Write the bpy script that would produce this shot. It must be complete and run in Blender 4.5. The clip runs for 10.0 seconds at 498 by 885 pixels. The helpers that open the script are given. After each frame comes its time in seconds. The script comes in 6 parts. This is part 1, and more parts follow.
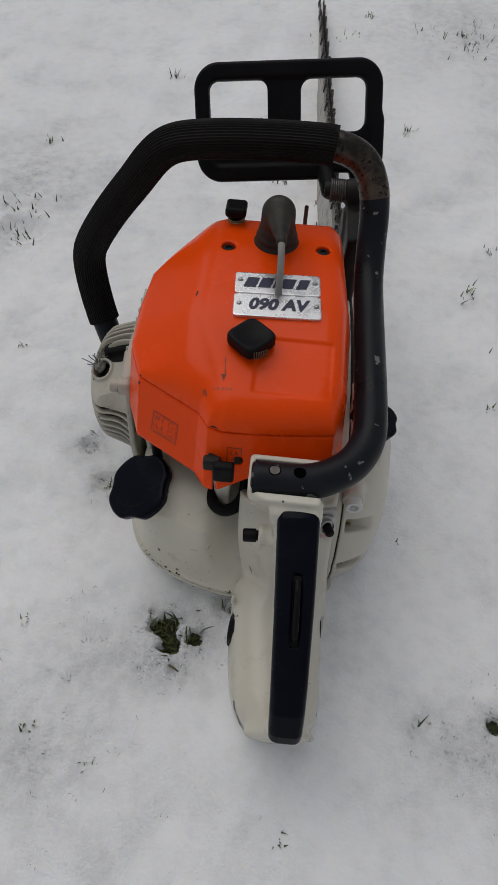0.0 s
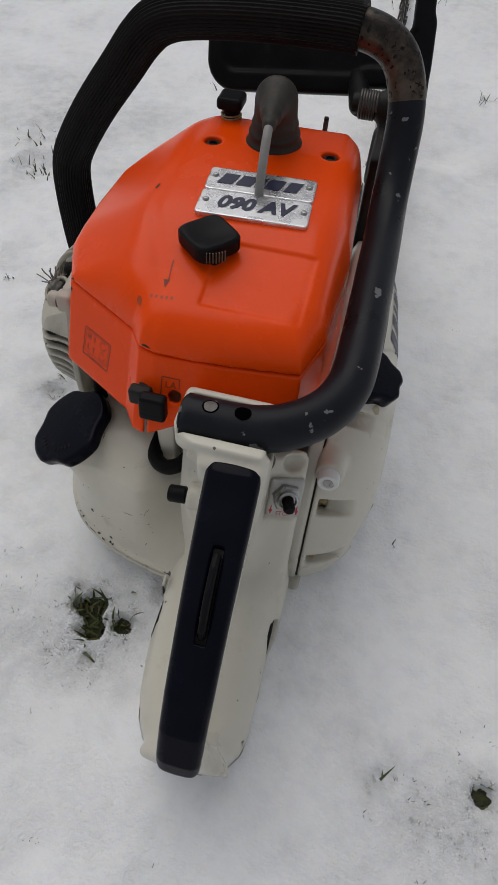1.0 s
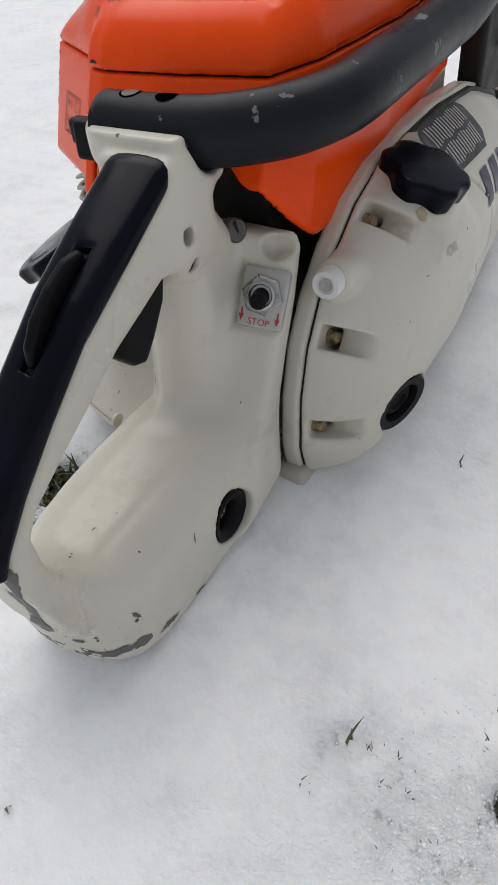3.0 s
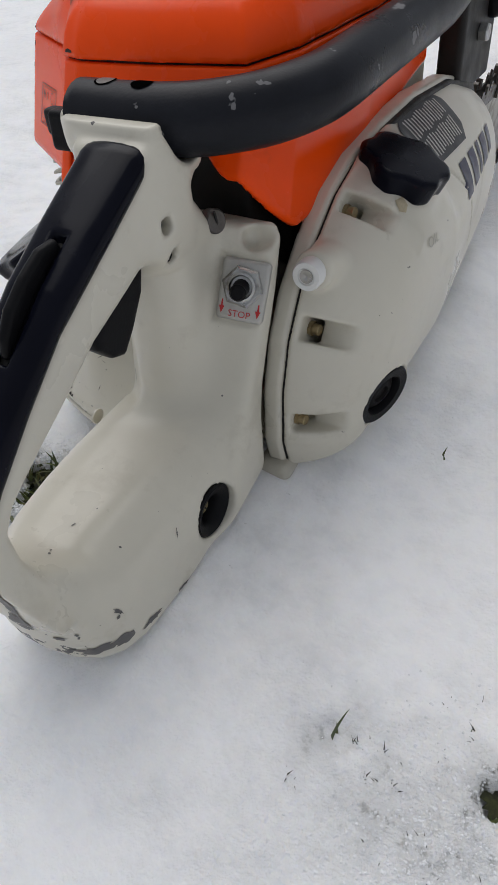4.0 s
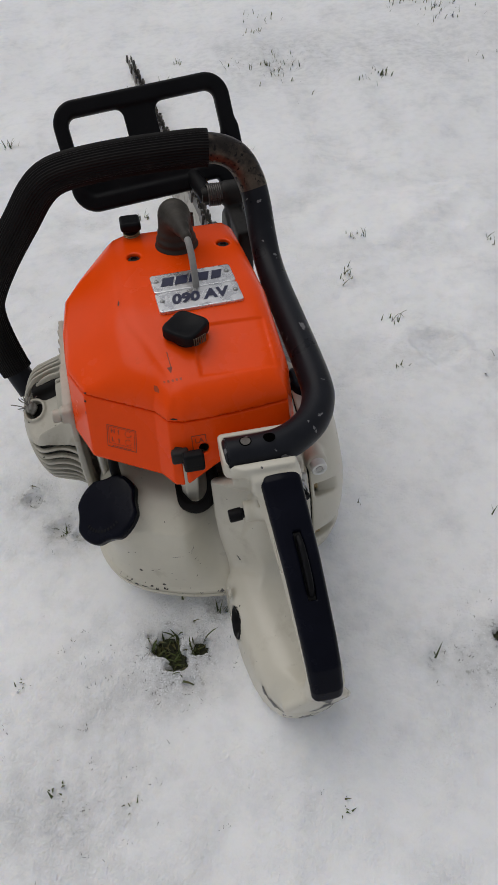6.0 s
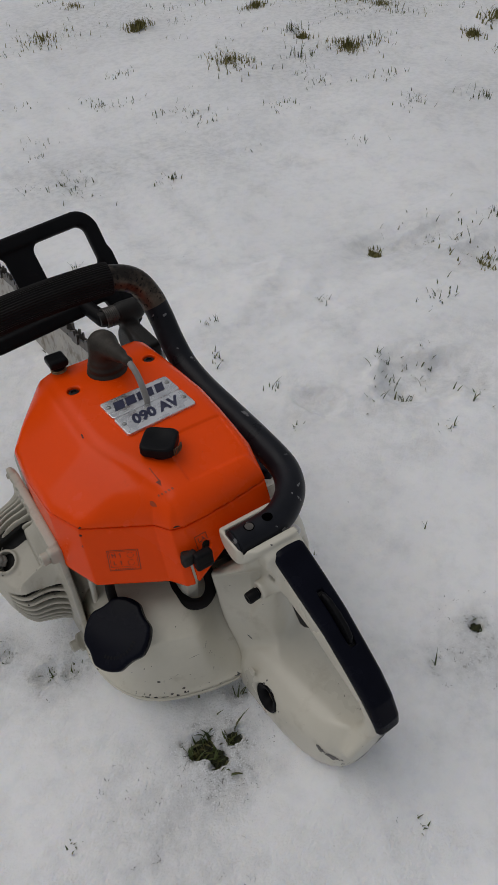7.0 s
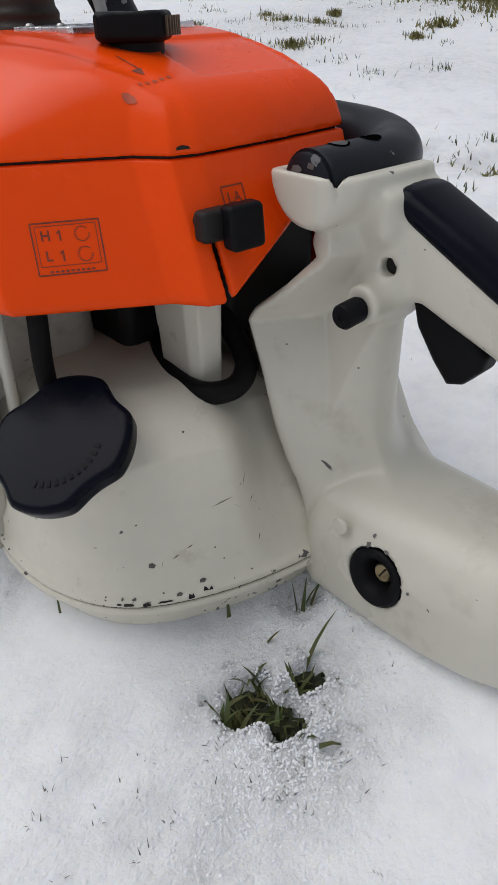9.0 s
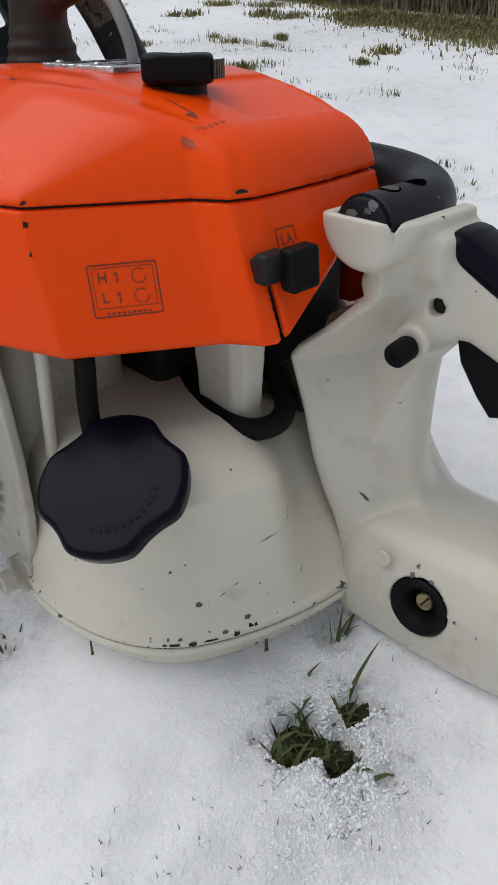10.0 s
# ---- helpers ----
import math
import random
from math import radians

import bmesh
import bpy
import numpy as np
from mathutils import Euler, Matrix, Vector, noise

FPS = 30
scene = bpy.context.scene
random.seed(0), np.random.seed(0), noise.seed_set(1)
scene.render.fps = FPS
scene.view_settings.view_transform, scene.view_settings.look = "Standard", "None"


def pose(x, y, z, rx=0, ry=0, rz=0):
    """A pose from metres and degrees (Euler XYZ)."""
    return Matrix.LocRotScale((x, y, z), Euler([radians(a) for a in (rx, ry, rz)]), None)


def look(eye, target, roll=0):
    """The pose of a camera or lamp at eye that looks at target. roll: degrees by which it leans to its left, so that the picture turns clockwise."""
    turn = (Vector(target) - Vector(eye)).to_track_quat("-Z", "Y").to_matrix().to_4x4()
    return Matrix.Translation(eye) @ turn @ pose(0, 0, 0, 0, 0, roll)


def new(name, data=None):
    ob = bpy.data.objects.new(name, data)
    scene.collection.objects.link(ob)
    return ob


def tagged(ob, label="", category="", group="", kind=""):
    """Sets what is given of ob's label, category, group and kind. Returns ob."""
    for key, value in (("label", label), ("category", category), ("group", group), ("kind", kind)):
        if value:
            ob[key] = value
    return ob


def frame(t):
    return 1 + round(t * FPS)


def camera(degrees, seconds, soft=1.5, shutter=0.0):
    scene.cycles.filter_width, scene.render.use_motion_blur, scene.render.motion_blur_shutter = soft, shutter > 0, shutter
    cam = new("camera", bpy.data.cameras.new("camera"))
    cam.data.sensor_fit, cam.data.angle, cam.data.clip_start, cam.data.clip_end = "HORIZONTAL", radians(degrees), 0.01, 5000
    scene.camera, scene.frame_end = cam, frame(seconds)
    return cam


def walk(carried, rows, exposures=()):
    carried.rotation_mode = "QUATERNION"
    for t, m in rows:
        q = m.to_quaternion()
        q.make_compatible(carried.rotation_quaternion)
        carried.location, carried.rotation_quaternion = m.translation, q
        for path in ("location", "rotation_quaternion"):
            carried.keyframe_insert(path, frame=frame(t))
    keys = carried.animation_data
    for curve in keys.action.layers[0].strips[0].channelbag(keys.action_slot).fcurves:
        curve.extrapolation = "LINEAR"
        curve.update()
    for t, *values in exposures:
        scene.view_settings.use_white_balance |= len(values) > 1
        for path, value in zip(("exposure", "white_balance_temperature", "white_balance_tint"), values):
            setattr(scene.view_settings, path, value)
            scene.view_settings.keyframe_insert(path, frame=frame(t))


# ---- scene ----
cam = camera(41.8, 10.0)
PATH = [
    (0, (0.0263, 0.0181, 0.6200), (-0.0240, 1.2232, -0.9753), 3.87),
    (0.5, (0.0242, 0.0518, 0.5920), (-0.0019, 1.1897, -1.0526), 5.62),
    (1, (0.1012, 0.0651, 0.4985), (-0.1315, 1.2757, -1.0764), 4.08),
    (1.2, (0.1200, 0.0743, 0.4630), (-0.1813, 1.2937, -1.0934), 3.72),
    (1.5, (0.1484, 0.0861, 0.4143), (-0.3304, 1.3316, -1.0754), 0.73),
    (1.7, (0.1597, 0.0917, 0.3915), (-0.3413, 1.3729, -1.0602), 2.58),
    (2, (0.1915, 0.0915, 0.3617), (-0.4482, 1.3370, -1.0665), -1.29),
    (2.2, (0.2121, 0.0890, 0.3420), (-0.5182, 1.3383, -1.0385), -2.81),
    (2.4, (0.2222, 0.0885, 0.3214), (-0.5743, 1.2674, -1.0842), -5.90),
    (2.5, (0.2289, 0.0800, 0.3109), (-0.5970, 1.2699, -1.0683), -6.37),
    (2.7, (0.2288, 0.0738, 0.3042), (-0.6275, 1.2583, -1.0609), -6.39),
    (3.8, (0.2431, 0.0712, 0.2923), (-0.6201, 1.2838, -1.0436), -7.13),
    (4, (0.2330, 0.0737, 0.2954), (-0.5966, 1.2861, -1.0617), -6.26),
    (4.2, (0.2247, 0.0748, 0.3023), (-0.5669, 1.2971, -1.0687), -6.16),
    (4.5, (0.1955, 0.0549, 0.3098), (-0.3425, 1.3892, -1.0795), -1.54),
    (4.8, (0.1585, 0.0336, 0.3545), (-0.2605, 1.3186, -1.1196), -3.16),
    (5, (0.1202, 0.0326, 0.4065), (-0.1756, 1.3048, -1.1081), -2.88),
    (5.2, (0.0916, 0.0244, 0.4612), (-0.1189, 1.3021, -1.0630), -3.26),
    (5.5, (0.0397, -0.0019, 0.5403), (0.1997, 1.2830, -0.9840), 2.36),
    (5.7, (0.0069, -0.0128, 0.5620), (0.2185, 1.2674, -0.9600), 1.36),
    (6.8, (-0.1149, -0.0634, 0.6507), (0.4869, 1.2920, -0.6912), -5.54),
    (7, (-0.1551, -0.0055, 0.6375), (0.6574, 1.2417, -0.6982), -1.71),
    (7.2, (-0.1945, 0.0372, 0.6143), (0.7792, 1.1352, -0.7445), -0.45),
    (7.5, (-0.2201, 0.0812, 0.5275), (0.7826, 1.1731, -0.8150), -2.52),
    (7.6, (-0.2127, 0.0910, 0.4869), (0.8516, 1.1638, -0.8233), -0.37),
    (7.8, (-0.1959, 0.1036, 0.4160), (0.8978, 1.2319, -0.8213), 0.36),
    (8, (-0.1825, 0.1155, 0.3526), (0.8362, 1.3684, -0.8274), -2.23),
    (8.5, (-0.1610, 0.1080, 0.2871), (0.8929, 1.3938, -0.8246), -2.05),
    (9, (-0.1651, 0.1047, 0.2741), (0.8848, 1.3928, -0.8387), -1.89),
    (9.5, (-0.1770, 0.1168, 0.2753), (0.9008, 1.3891, -0.8289), -1.26),
    (10, (-0.1948, 0.1380, 0.2838), (0.9923, 1.3319, -0.7957), -0.07),
]
walk(cam, [(t, look(eye, target, roll)) for t, eye, target, roll in PATH],
     [(0, -0.35, 6500, 10), (0.5, -0.31, 6500, 10), (1, -0.16, 6500, 10), (2, 0.22, 6500, 10), (2.5, 0.36, 6480, 10), (4, 0.22, 6400, 10), (4.5, 0.22, 6400, 10), (5, 0.18, 6480, 10), (5.5, 0.03, 6520, 10), (6.8, -0.36, 6500, 10),
      (7.5, -0.50, 6480, 10), (8, -0.21, 6400, 10), (8.5, 0.16, 6300, 10), (9, 0.24, 6280, 10), (10, 0.24, 6280, 10)])

# ---- world, sun ----
world = bpy.data.worlds.new("overcast_sky")
scene.world = world
world.use_nodes = True
wn, wl = world.node_tree.nodes, world.node_tree.links
bg = wn["Background"]
sky = wn.new("ShaderNodeTexSky")
sky.sky_type = "NISHITA"
sky.sun_disc = False
sky.sun_elevation, sky.sun_rotation = radians(62), radians(-40)
sky.air_density, sky.dust_density = 1.0, 6.0
cloud = wn.new("ShaderNodeMix")
cloud.data_type = "RGBA"
cloud.inputs["Factor"].default_value = 0.72
cloud.inputs["B"].default_value = (7.2, 7.4, 7.8, 1)
wl.new(sky.outputs["Color"], cloud.inputs["A"])
wl.new(cloud.outputs["Result"], bg.inputs["Color"])
bg.inputs["Strength"].default_value = 0.055
sun_data = bpy.data.lights.new("sun", "SUN")
sun_data.energy, sun_data.angle, sun_data.color = 1.15, radians(60), (1.0, 0.99, 0.975)
sun = new("sun", sun_data)
sun.matrix_world = look((-1.6, 1.9, 4.6), (0, 0, 0))


# ---- materials ----
def tree(name):
    m = bpy.data.materials.new(name)
    m.use_nodes = True
    return m, m.node_tree.nodes, m.node_tree.links, m.node_tree.nodes["Principled BSDF"]


def noise_node(n, l, coords, scale, detail=5.0, rough=0.55):
    t = n.new("ShaderNodeTexNoise")
    t.inputs["Scale"].default_value, t.inputs["Detail"].default_value, t.inputs["Roughness"].default_value = scale, detail, rough
    l.new(coords, t.inputs["Vector"])
    return t.outputs["Fac"]


def ramp(n, l, fac, lo, hi, a=0.0, b=1.0):
    r = n.new("ShaderNodeMapRange")
    for k, v in (("From Min", lo), ("From Max", hi), ("To Min", a), ("To Max", b)):
        r.inputs[k].default_value = v
    l.new(fac, r.inputs["Value"])
    return r.outputs["Result"]


def mix(n, l, fac, a, b):
    m = n.new("ShaderNodeMix")
    m.data_type = "RGBA"
    for key, v in (("Factor", fac), ("A", a), ("B", b)):
        if isinstance(v, bpy.types.NodeSocket):
            l.new(v, m.inputs[key])
        elif key == "Factor":
            m.inputs[key].default_value = v
        else:
            m.inputs[key].default_value = (*v, 1)
    return m.outputs["Result"]


def arith(n, l, op, a, b):
    m = n.new("ShaderNodeMath")
    m.operation = op
    for i, v in enumerate((a, b)):
        if isinstance(v, bpy.types.NodeSocket):
            l.new(v, m.inputs[i])
        else:
            m.inputs[i].default_value = v
    return m.outputs[0]


def surface(name, colour, rough, metal=0.0, var=0.12, vscale=30, grime=None, chips=None, bump=0.15, bscale=900, coat=0.0, rvar=0.12, spec=0.5, zone=None):
    """A worn surface: broad and fine colour changes, grime in patches, chips (colour, scale, from) and a fine relief.
    zone: (y0, y1, z0, z1, extra) where the paint is knocked off more."""
    m, n, l, b = tree(name)
    tc = n.new("ShaderNodeTexCoord").outputs["Object"]
    broad = noise_node(n, l, tc, vscale)
    fine = noise_node(n, l, tc, vscale * 9, 4)
    dark, light = [c * (1 - var) for c in colour], [min(1, c * (1 + var)) for c in colour]
    col = mix(n, l, ramp(n, l, broad, 0.3, 0.7), dark, light)
    col = mix(n, l, ramp(n, l, fine, 0.35, 0.75, 0, 0.35), col, dark)
    rg = ramp(n, l, broad, 0.3, 0.7, max(0.02, rough - rvar), min(1, rough + rvar))
    mt = None
    if grime:
        g = noise_node(n, l, tc, grime[1], 8, 0.65)
        gf = ramp(n, l, g, grime[2], grime[2] + 0.14, 0, grime[3])
        col = mix(n, l, gf, col, grime[0])
    if chips:
        c = noise_node(n, l, tc, chips[1], 3, 0.5)
        if zone:
            sp = n.new("ShaderNodeSeparateXYZ")
            l.new(tc, sp.inputs[0])
            inside = arith(n, l, "MULTIPLY", ramp(n, l, sp.outputs["Y"], zone[0], zone[1], 1, 0), ramp(n, l, sp.outputs["Z"], zone[2], zone[3], 1, 0))
            wide = noise_node(n, l, tc, 42, 5, 0.65)
            inside = arith(n, l, "MULTIPLY", inside, ramp(n, l, wide, 0.42, 0.58))
            c = arith(n, l, "ADD", c, arith(n, l, "MULTIPLY", inside, zone[4]))
        cf = ramp(n, l, c, chips[2], chips[2] + 0.012)
        col = mix(n, l, cf, col, chips[0])
        rg = arith(n, l, "ADD", rg, arith(n, l, "MULTIPLY", cf, 0.2))
    l.new(col, b.inputs["Base Color"])
    l.new(rg, b.inputs["Roughness"])
    b.inputs["Metallic"].default_value = metal
    b.inputs["Coat Weight"].default_value = coat
    b.inputs["Coat Roughness"].default_value = 0.12
    b.inputs["Specular IOR Level"].default_value = spec
    if bump:
        bp = n.new("ShaderNodeBump")
        bp.inputs["Strength"].default_value, bp.inputs["Distance"].default_value = bump, 0.0006
        h = noise_node(n, l, tc, bscale, 3)
        h = arith(n, l, "ADD", h, arith(n, l, "MULTIPLY", broad, 0.8))
        l.new(h, bp.inputs["Height"])
        l.new(bp.outputs["Normal"], b.inputs["Normal"])
    return m


M_ORANGE = surface("orange_paint", (0.90, 0.072, 0.002), 0.24, var=0.05, vscale=14, grime=((0.42, 0.06, 0.015), 26, 0.66, 0.5), chips=((0.06, 0.055, 0.05), 130, 0.79), bump=0.05, coat=0.03, rvar=0.07, spec=0.15)
M_CREAM = surface("cream_white_paint", (0.60, 0.570, 0.480), 0.34, var=0.05, vscale=16, grime=((0.36, 0.32, 0.24), 22, 0.56, 0.45), chips=((0.10, 0.095, 0.09), 210, 0.745), bump=0.08, coat=0.12,
                  zone=(0.146, 0.158, 0.052, 0.070, 0.40))
M_TANK = surface("tank_paint", (0.64, 0.605, 0.500), 0.36, var=0.06, vscale=18, grime=((0.38, 0.33, 0.25), 40, 0.60, 0.55), chips=((0.09, 0.085, 0.08), 230, 0.735), bump=0.08, coat=0.12,
                 zone=(0.60, 0.62, 0.046, 0.050, 0.15))
# the same cream with the housing's shade put into the base colour, plus grime
M_CAST = surface("shade_darkened_cast_paint", (0.46, 0.435, 0.365), 0.46, var=0.10, vscale=25, grime=((0.26, 0.22, 0.16), 45, 0.54, 0.6), chips=((0.07, 0.065, 0.05), 120, 0.72), bump=0.25, bscale=500)
M_BLACK = surface("black_plastic", (0.007, 0.007, 0.008), 0.42, var=0.2, vscale=40, grime=((0.03, 0.028, 0.027), 60, 0.62, 0.4), bump=0.2, bscale=1400, spec=0.09)
M_NAVY = surface("blue_black_plastic", (0.0045, 0.005, 0.010), 0.22, var=0.2, vscale=40, grime=((0.018, 0.018, 0.022), 70, 0.68, 0.3), bump=0.02, bscale=1200, spec=0.08)
M_RUBBER = surface("ribbed_black_rubber", (0.008, 0.007, 0.007), 0.5, var=0.25, vscale=30, grime=((0.025, 0.021, 0.02), 50, 0.58, 0.5), bump=0.3, bscale=900, spec=0.10)
M_TUBE = surface("black_enamel", (0.012, 0.013, 0.017), 0.36, var=0.25, vscale=30, grime=((0.045, 0.045, 0.05), 60, 0.60, 0.5), chips=((0.15, 0.15, 0.155), 95, 0.685), bump=0.15, spec=0.14)
M_RUST = surface("worn_rusty_steel", (0.100, 0.076, 0.056), 0.38, metal=0.7, var=0.35, vscale=45, grime=((0.020, 0.016, 0.014), 34, 0.47, 0.95), chips=((0.012, 0.010, 0.009), 260, 0.60), bump=0.4, bscale=500)
M_STEEL = surface("dull_steel", (0.42, 0.42, 0.41), 0.35, metal=0.9, var=0.2, vscale=80, grime=((0.14, 0.12, 0.10), 120, 0.5, 0.7))
M_ALU = surface("brushed_aluminium", (0.72, 0.72, 0.73), 0.28, metal=0.85, var=0.08, vscale=90, bump=0.1)
M_BRASS = surface("dirty_brass", (0.38, 0.30, 0.17), 0.38, metal=0.8, var=0.25, vscale=150, grime=((0.12, 0.09, 0.05), 200, 0.5, 0.6))
M_BAR = surface("weathered_bar_steel", (0.40, 0.385, 0.35), 0.45, metal=0.45, var=0.25, vscale=40, grime=((0.13, 0.10, 0.07), 55, 0.50, 0.8), bump=0.3, bscale=300)
M_CHAIN = surface("oily_chain_steel", (0.10, 0.092, 0.085), 0.42, metal=0.7, var=0.4, vscale=120, bump=0.2)
M_BOOT = surface("aged_rubber", (0.036, 0.031, 0.025), 0.55, var=0.35, vscale=45, grime=((0.085, 0.074, 0.060), 60, 0.56, 0.6), bump=0.4, bscale=500, spec=0.22)
M_WIRE = surface("grey_cable", (0.26, 0.25, 0.235), 0.5, var=0.15, vscale=120)
# oily dark parts, and painted shade inside holes and slots
M_DARK = surface("oily_metal_and_shade", (0.014, 0.013, 0.012), 0.55, metal=0.0, var=0.4, vscale=60, bump=0.3, spec=0.25)
M_WHITE = surface("white_nylon", (0.72, 0.72, 0.70), 0.4, var=0.06, vscale=90)
M_PRINT = surface("dark_blue_print", (0.018, 0.020, 0.055), 0.4, var=0.2, vscale=120, bump=0)
M_RED = surface("red_print", (0.5, 0.02, 0.02), 0.45, var=0.1, vscale=120, bump=0)
M_STICKER = surface("scuffed_black_sticker", (0.02, 0.02, 0.022), 0.4, var=0.3, vscale=80, grime=((0.16, 0.16, 0.155), 70, 0.60, 0.5), bump=0.1)
M_PALE = surface("pale_print", (0.52, 0.52, 0.50), 0.45, var=0.25, vscale=150, bump=0)
# darker orange for lines and letters laid on the orange paint
M_ENGRAVE = surface("dark_orange_marking", (0.20, 0.030, 0.010), 0.6, var=0.4, vscale=200, bump=0)
M_BAREMETAL = surface("bare_scuffed_metal", (0.13, 0.125, 0.12), 0.5, metal=0.3, var=0.35, vscale=120)
M_RIB = surface("worn_pale_rib", (0.10, 0.08, 0.05), 0.5, var=0.4, vscale=200, bump=0)
M_VOID = surface("unlit_hole", (0.0015, 0.0015, 0.0015), 0.9, var=0.1, bump=0, spec=0.0)
M_SMUDGE = surface("brown_smudge_on_orange", (0.52, 0.062, 0.008), 0.5, var=0.3, vscale=120, bump=0)
M_SCRATCH = surface("dark_scratches", (0.10, 0.09, 0.075), 0.6, var=0.5, vscale=300, bump=0)
M_CREAMPLATE = surface("silver_switch_plate", (0.46, 0.45, 0.42), 0.4, metal=0.3, var=0.1, vscale=150)
M_FIBRE = surface("frayed_cord", (0.20, 0.19, 0.17), 0.8, var=0.4, vscale=300, bump=0)


def snow_material():
    m, n, l, b = tree("old_granular_snow")
    tc = n.new("ShaderNodeTexCoord").outputs["Object"]
    broad = noise_node(n, l, tc, 3.5, 6)
    mid = noise_node(n, l, tc, 60, 6, 0.65)
    grain = noise_node(n, l, tc, 330, 4, 0.65)
    blot = noise_node(n, l, tc, 13, 7, 0.62)
    speck = noise_node(n, l, tc, 170, 5, 0.7)
    col = mix(n, l, ramp(n, l, broad, 0.3, 0.7), (0.87, 0.875, 0.885), (0.935, 0.936, 0.94))
    thin = arith(n, l, "MULTIPLY", ramp(n, l, blot, 0.50, 0.68), ramp(n, l, mid, 0.36, 0.62, 0.15, 1.0))
    col = mix(n, l, arith(n, l, "MULTIPLY", thin, 0.50), col, (0.70, 0.715, 0.73))
    col = mix(n, l, ramp(n, l, mid, 0.46, 0.72, 0, 0.40), col, (0.76, 0.77, 0.79))
    at = n.new("ShaderNodeAttribute")
    at.attribute_name = "melt"
    melt = at.outputs["Fac"]
    dirt = arith(n, l, "MULTIPLY", ramp(n, l, speck, 0.675, 0.71), ramp(n, l, blot, 0.54, 0.64))
    col = mix(n, l, arith(n, l, "MULTIPLY", dirt, 0.6), col, (0.20, 0.19, 0.16))
    wet = arith(n, l, "MULTIPLY", melt, ramp(n, l, mid, 0.34, 0.60, 0.1, 1.0))
    col = mix(n, l, arith(n, l, "MULTIPLY", wet, 0.75), col, (0.52, 0.53, 0.53))
    bare = arith(n, l, "MULTIPLY", ramp(n, l, speck, 0.52, 0.62), ramp(n, l, wet, 0.30, 0.75))
    col = mix(n, l, arith(n, l, "MULTIPLY", bare, 0.85), col, (0.075, 0.075, 0.05))
    l.new(col, b.inputs["Base Color"])
    b.inputs["Roughness"].default_value = 0.62
    b.inputs["Specular IOR Level"].default_value = 0.3
    b.inputs["Subsurface Weight"].default_value = 0.25
    b.inputs["Subsurface Radius"].default_value = (0.006, 0.007, 0.009)
    b.inputs["Subsurface Scale"].default_value = 1.0
    bp = n.new("ShaderNodeBump")
    bp.inputs["Strength"].default_value, bp.inputs["Distance"].default_value = 0.70, 0.006
    rough = arith(n, l, "ADD", ramp(n, l, blot, 0.42, 0.68, 0.12, 0.60), melt)
    h = arith(n, l, "MULTIPLY", arith(n, l, "ADD", mid, arith(n, l, "MULTIPLY", grain, 1.0)), rough)
    l.new(h, bp.inputs["Height"])
    l.new(bp.outputs["Normal"], b.inputs["Normal"])
    return m


def leaf_material(name, a, b_, dry):
    m, n, l, b = tree(name)
    geo = n.new("ShaderNodeNewGeometry").outputs["Random Per Island"]
    tc = n.new("ShaderNodeTexCoord").outputs["Object"]
    col = mix(n, l, geo, a, b_)
    col = mix(n, l, ramp(n, l, noise_node(n, l, tc, 90, 4), 0.5, 0.65, 0, 0.8), col, dry)
    l.new(col, b.inputs["Base Color"])
    b.inputs["Roughness"].default_value = 0.5
    return m


M_SNOW = snow_material()
M_ICE = surface("icy_crumbs", (0.86, 0.87, 0.885), 0.25, var=0.1, vscale=200, bump=0)
M_GRASS = leaf_material("dark_wet_grass", (0.022, 0.034, 0.009), (0.080, 0.105, 0.022), (0.12, 0.10, 0.035))
M_FARGRASS = leaf_material("winter_lawn", (0.10, 0.096, 0.018), (0.20, 0.18, 0.045), (0.21, 0.165, 0.06))
M_DRY = leaf_material("dead_long_grass", (0.16, 0.13, 0.07), (0.30, 0.26, 0.16), (0.09, 0.085, 0.035))
M_SOIL = surface("wet_soil_and_moss", (0.022, 0.024, 0.012), 0.7, var=0.6, vscale=160, grime=((0.05, 0.055, 0.018), 240, 0.5, 0.8), bump=0.6, bscale=700, spec=0.2)
M_DEBRIS = leaf_material("dark_debris", (0.018, 0.016, 0.012), (0.05, 0.045, 0.03), (0.03, 0.025, 0.02))


# ---- shaping tools ----
def smin(a, b, k):
    h = np.clip(0.5 + 0.5 * (b - a) / k, 0, 1)
    return b + (a - b) * h - k * h * (1 - h)


def smax(a, b, k):
    return -smin(-a, -b, k)


def relu(v):
    return np.maximum(v, 0)


def step(a, b, v):
    t = np.clip((v - a) / (b - a), 0, 1)
    return t * t * (3 - 2 * t)


def poly2(u, v, pts):
    """Signed distance to a closed outline in two coordinates."""
    p = np.array(pts)
    d = np.full(np.shape(u), 1e9)
    s = np.ones(np.shape(u))
    for i in range(len(p)):
        a, b = p[i], p[i - 1]
        ex, ey = b - a
        wx, wy = u - a[0], v - a[1]
        t = np.clip((wx * ex + wy * ey) / (ex * ex + ey * ey), 0, 1)
        d = np.minimum(d, (wx - ex * t) ** 2 + (wy - ey * t) ** 2)
        c1, c2, c3 = v >= a[1], v < b[1], ex * wy > ey * wx
        s = np.where((c1 & c2 & c3) | (~c1 & ~c2 & ~c3), -s, s)
    return s * np.sqrt(d)


def slab(d2, w, w0, w1, r):
    """An outline pulled from w0 to w1, with edges rounded by r."""
    a, b = d2 + r, np.abs(w - (w0 + w1) / 2) - (w1 - w0) / 2 + r
    return np.minimum(np.maximum(a, b), 0) + np.hypot(relu(a), relu(b)) - r


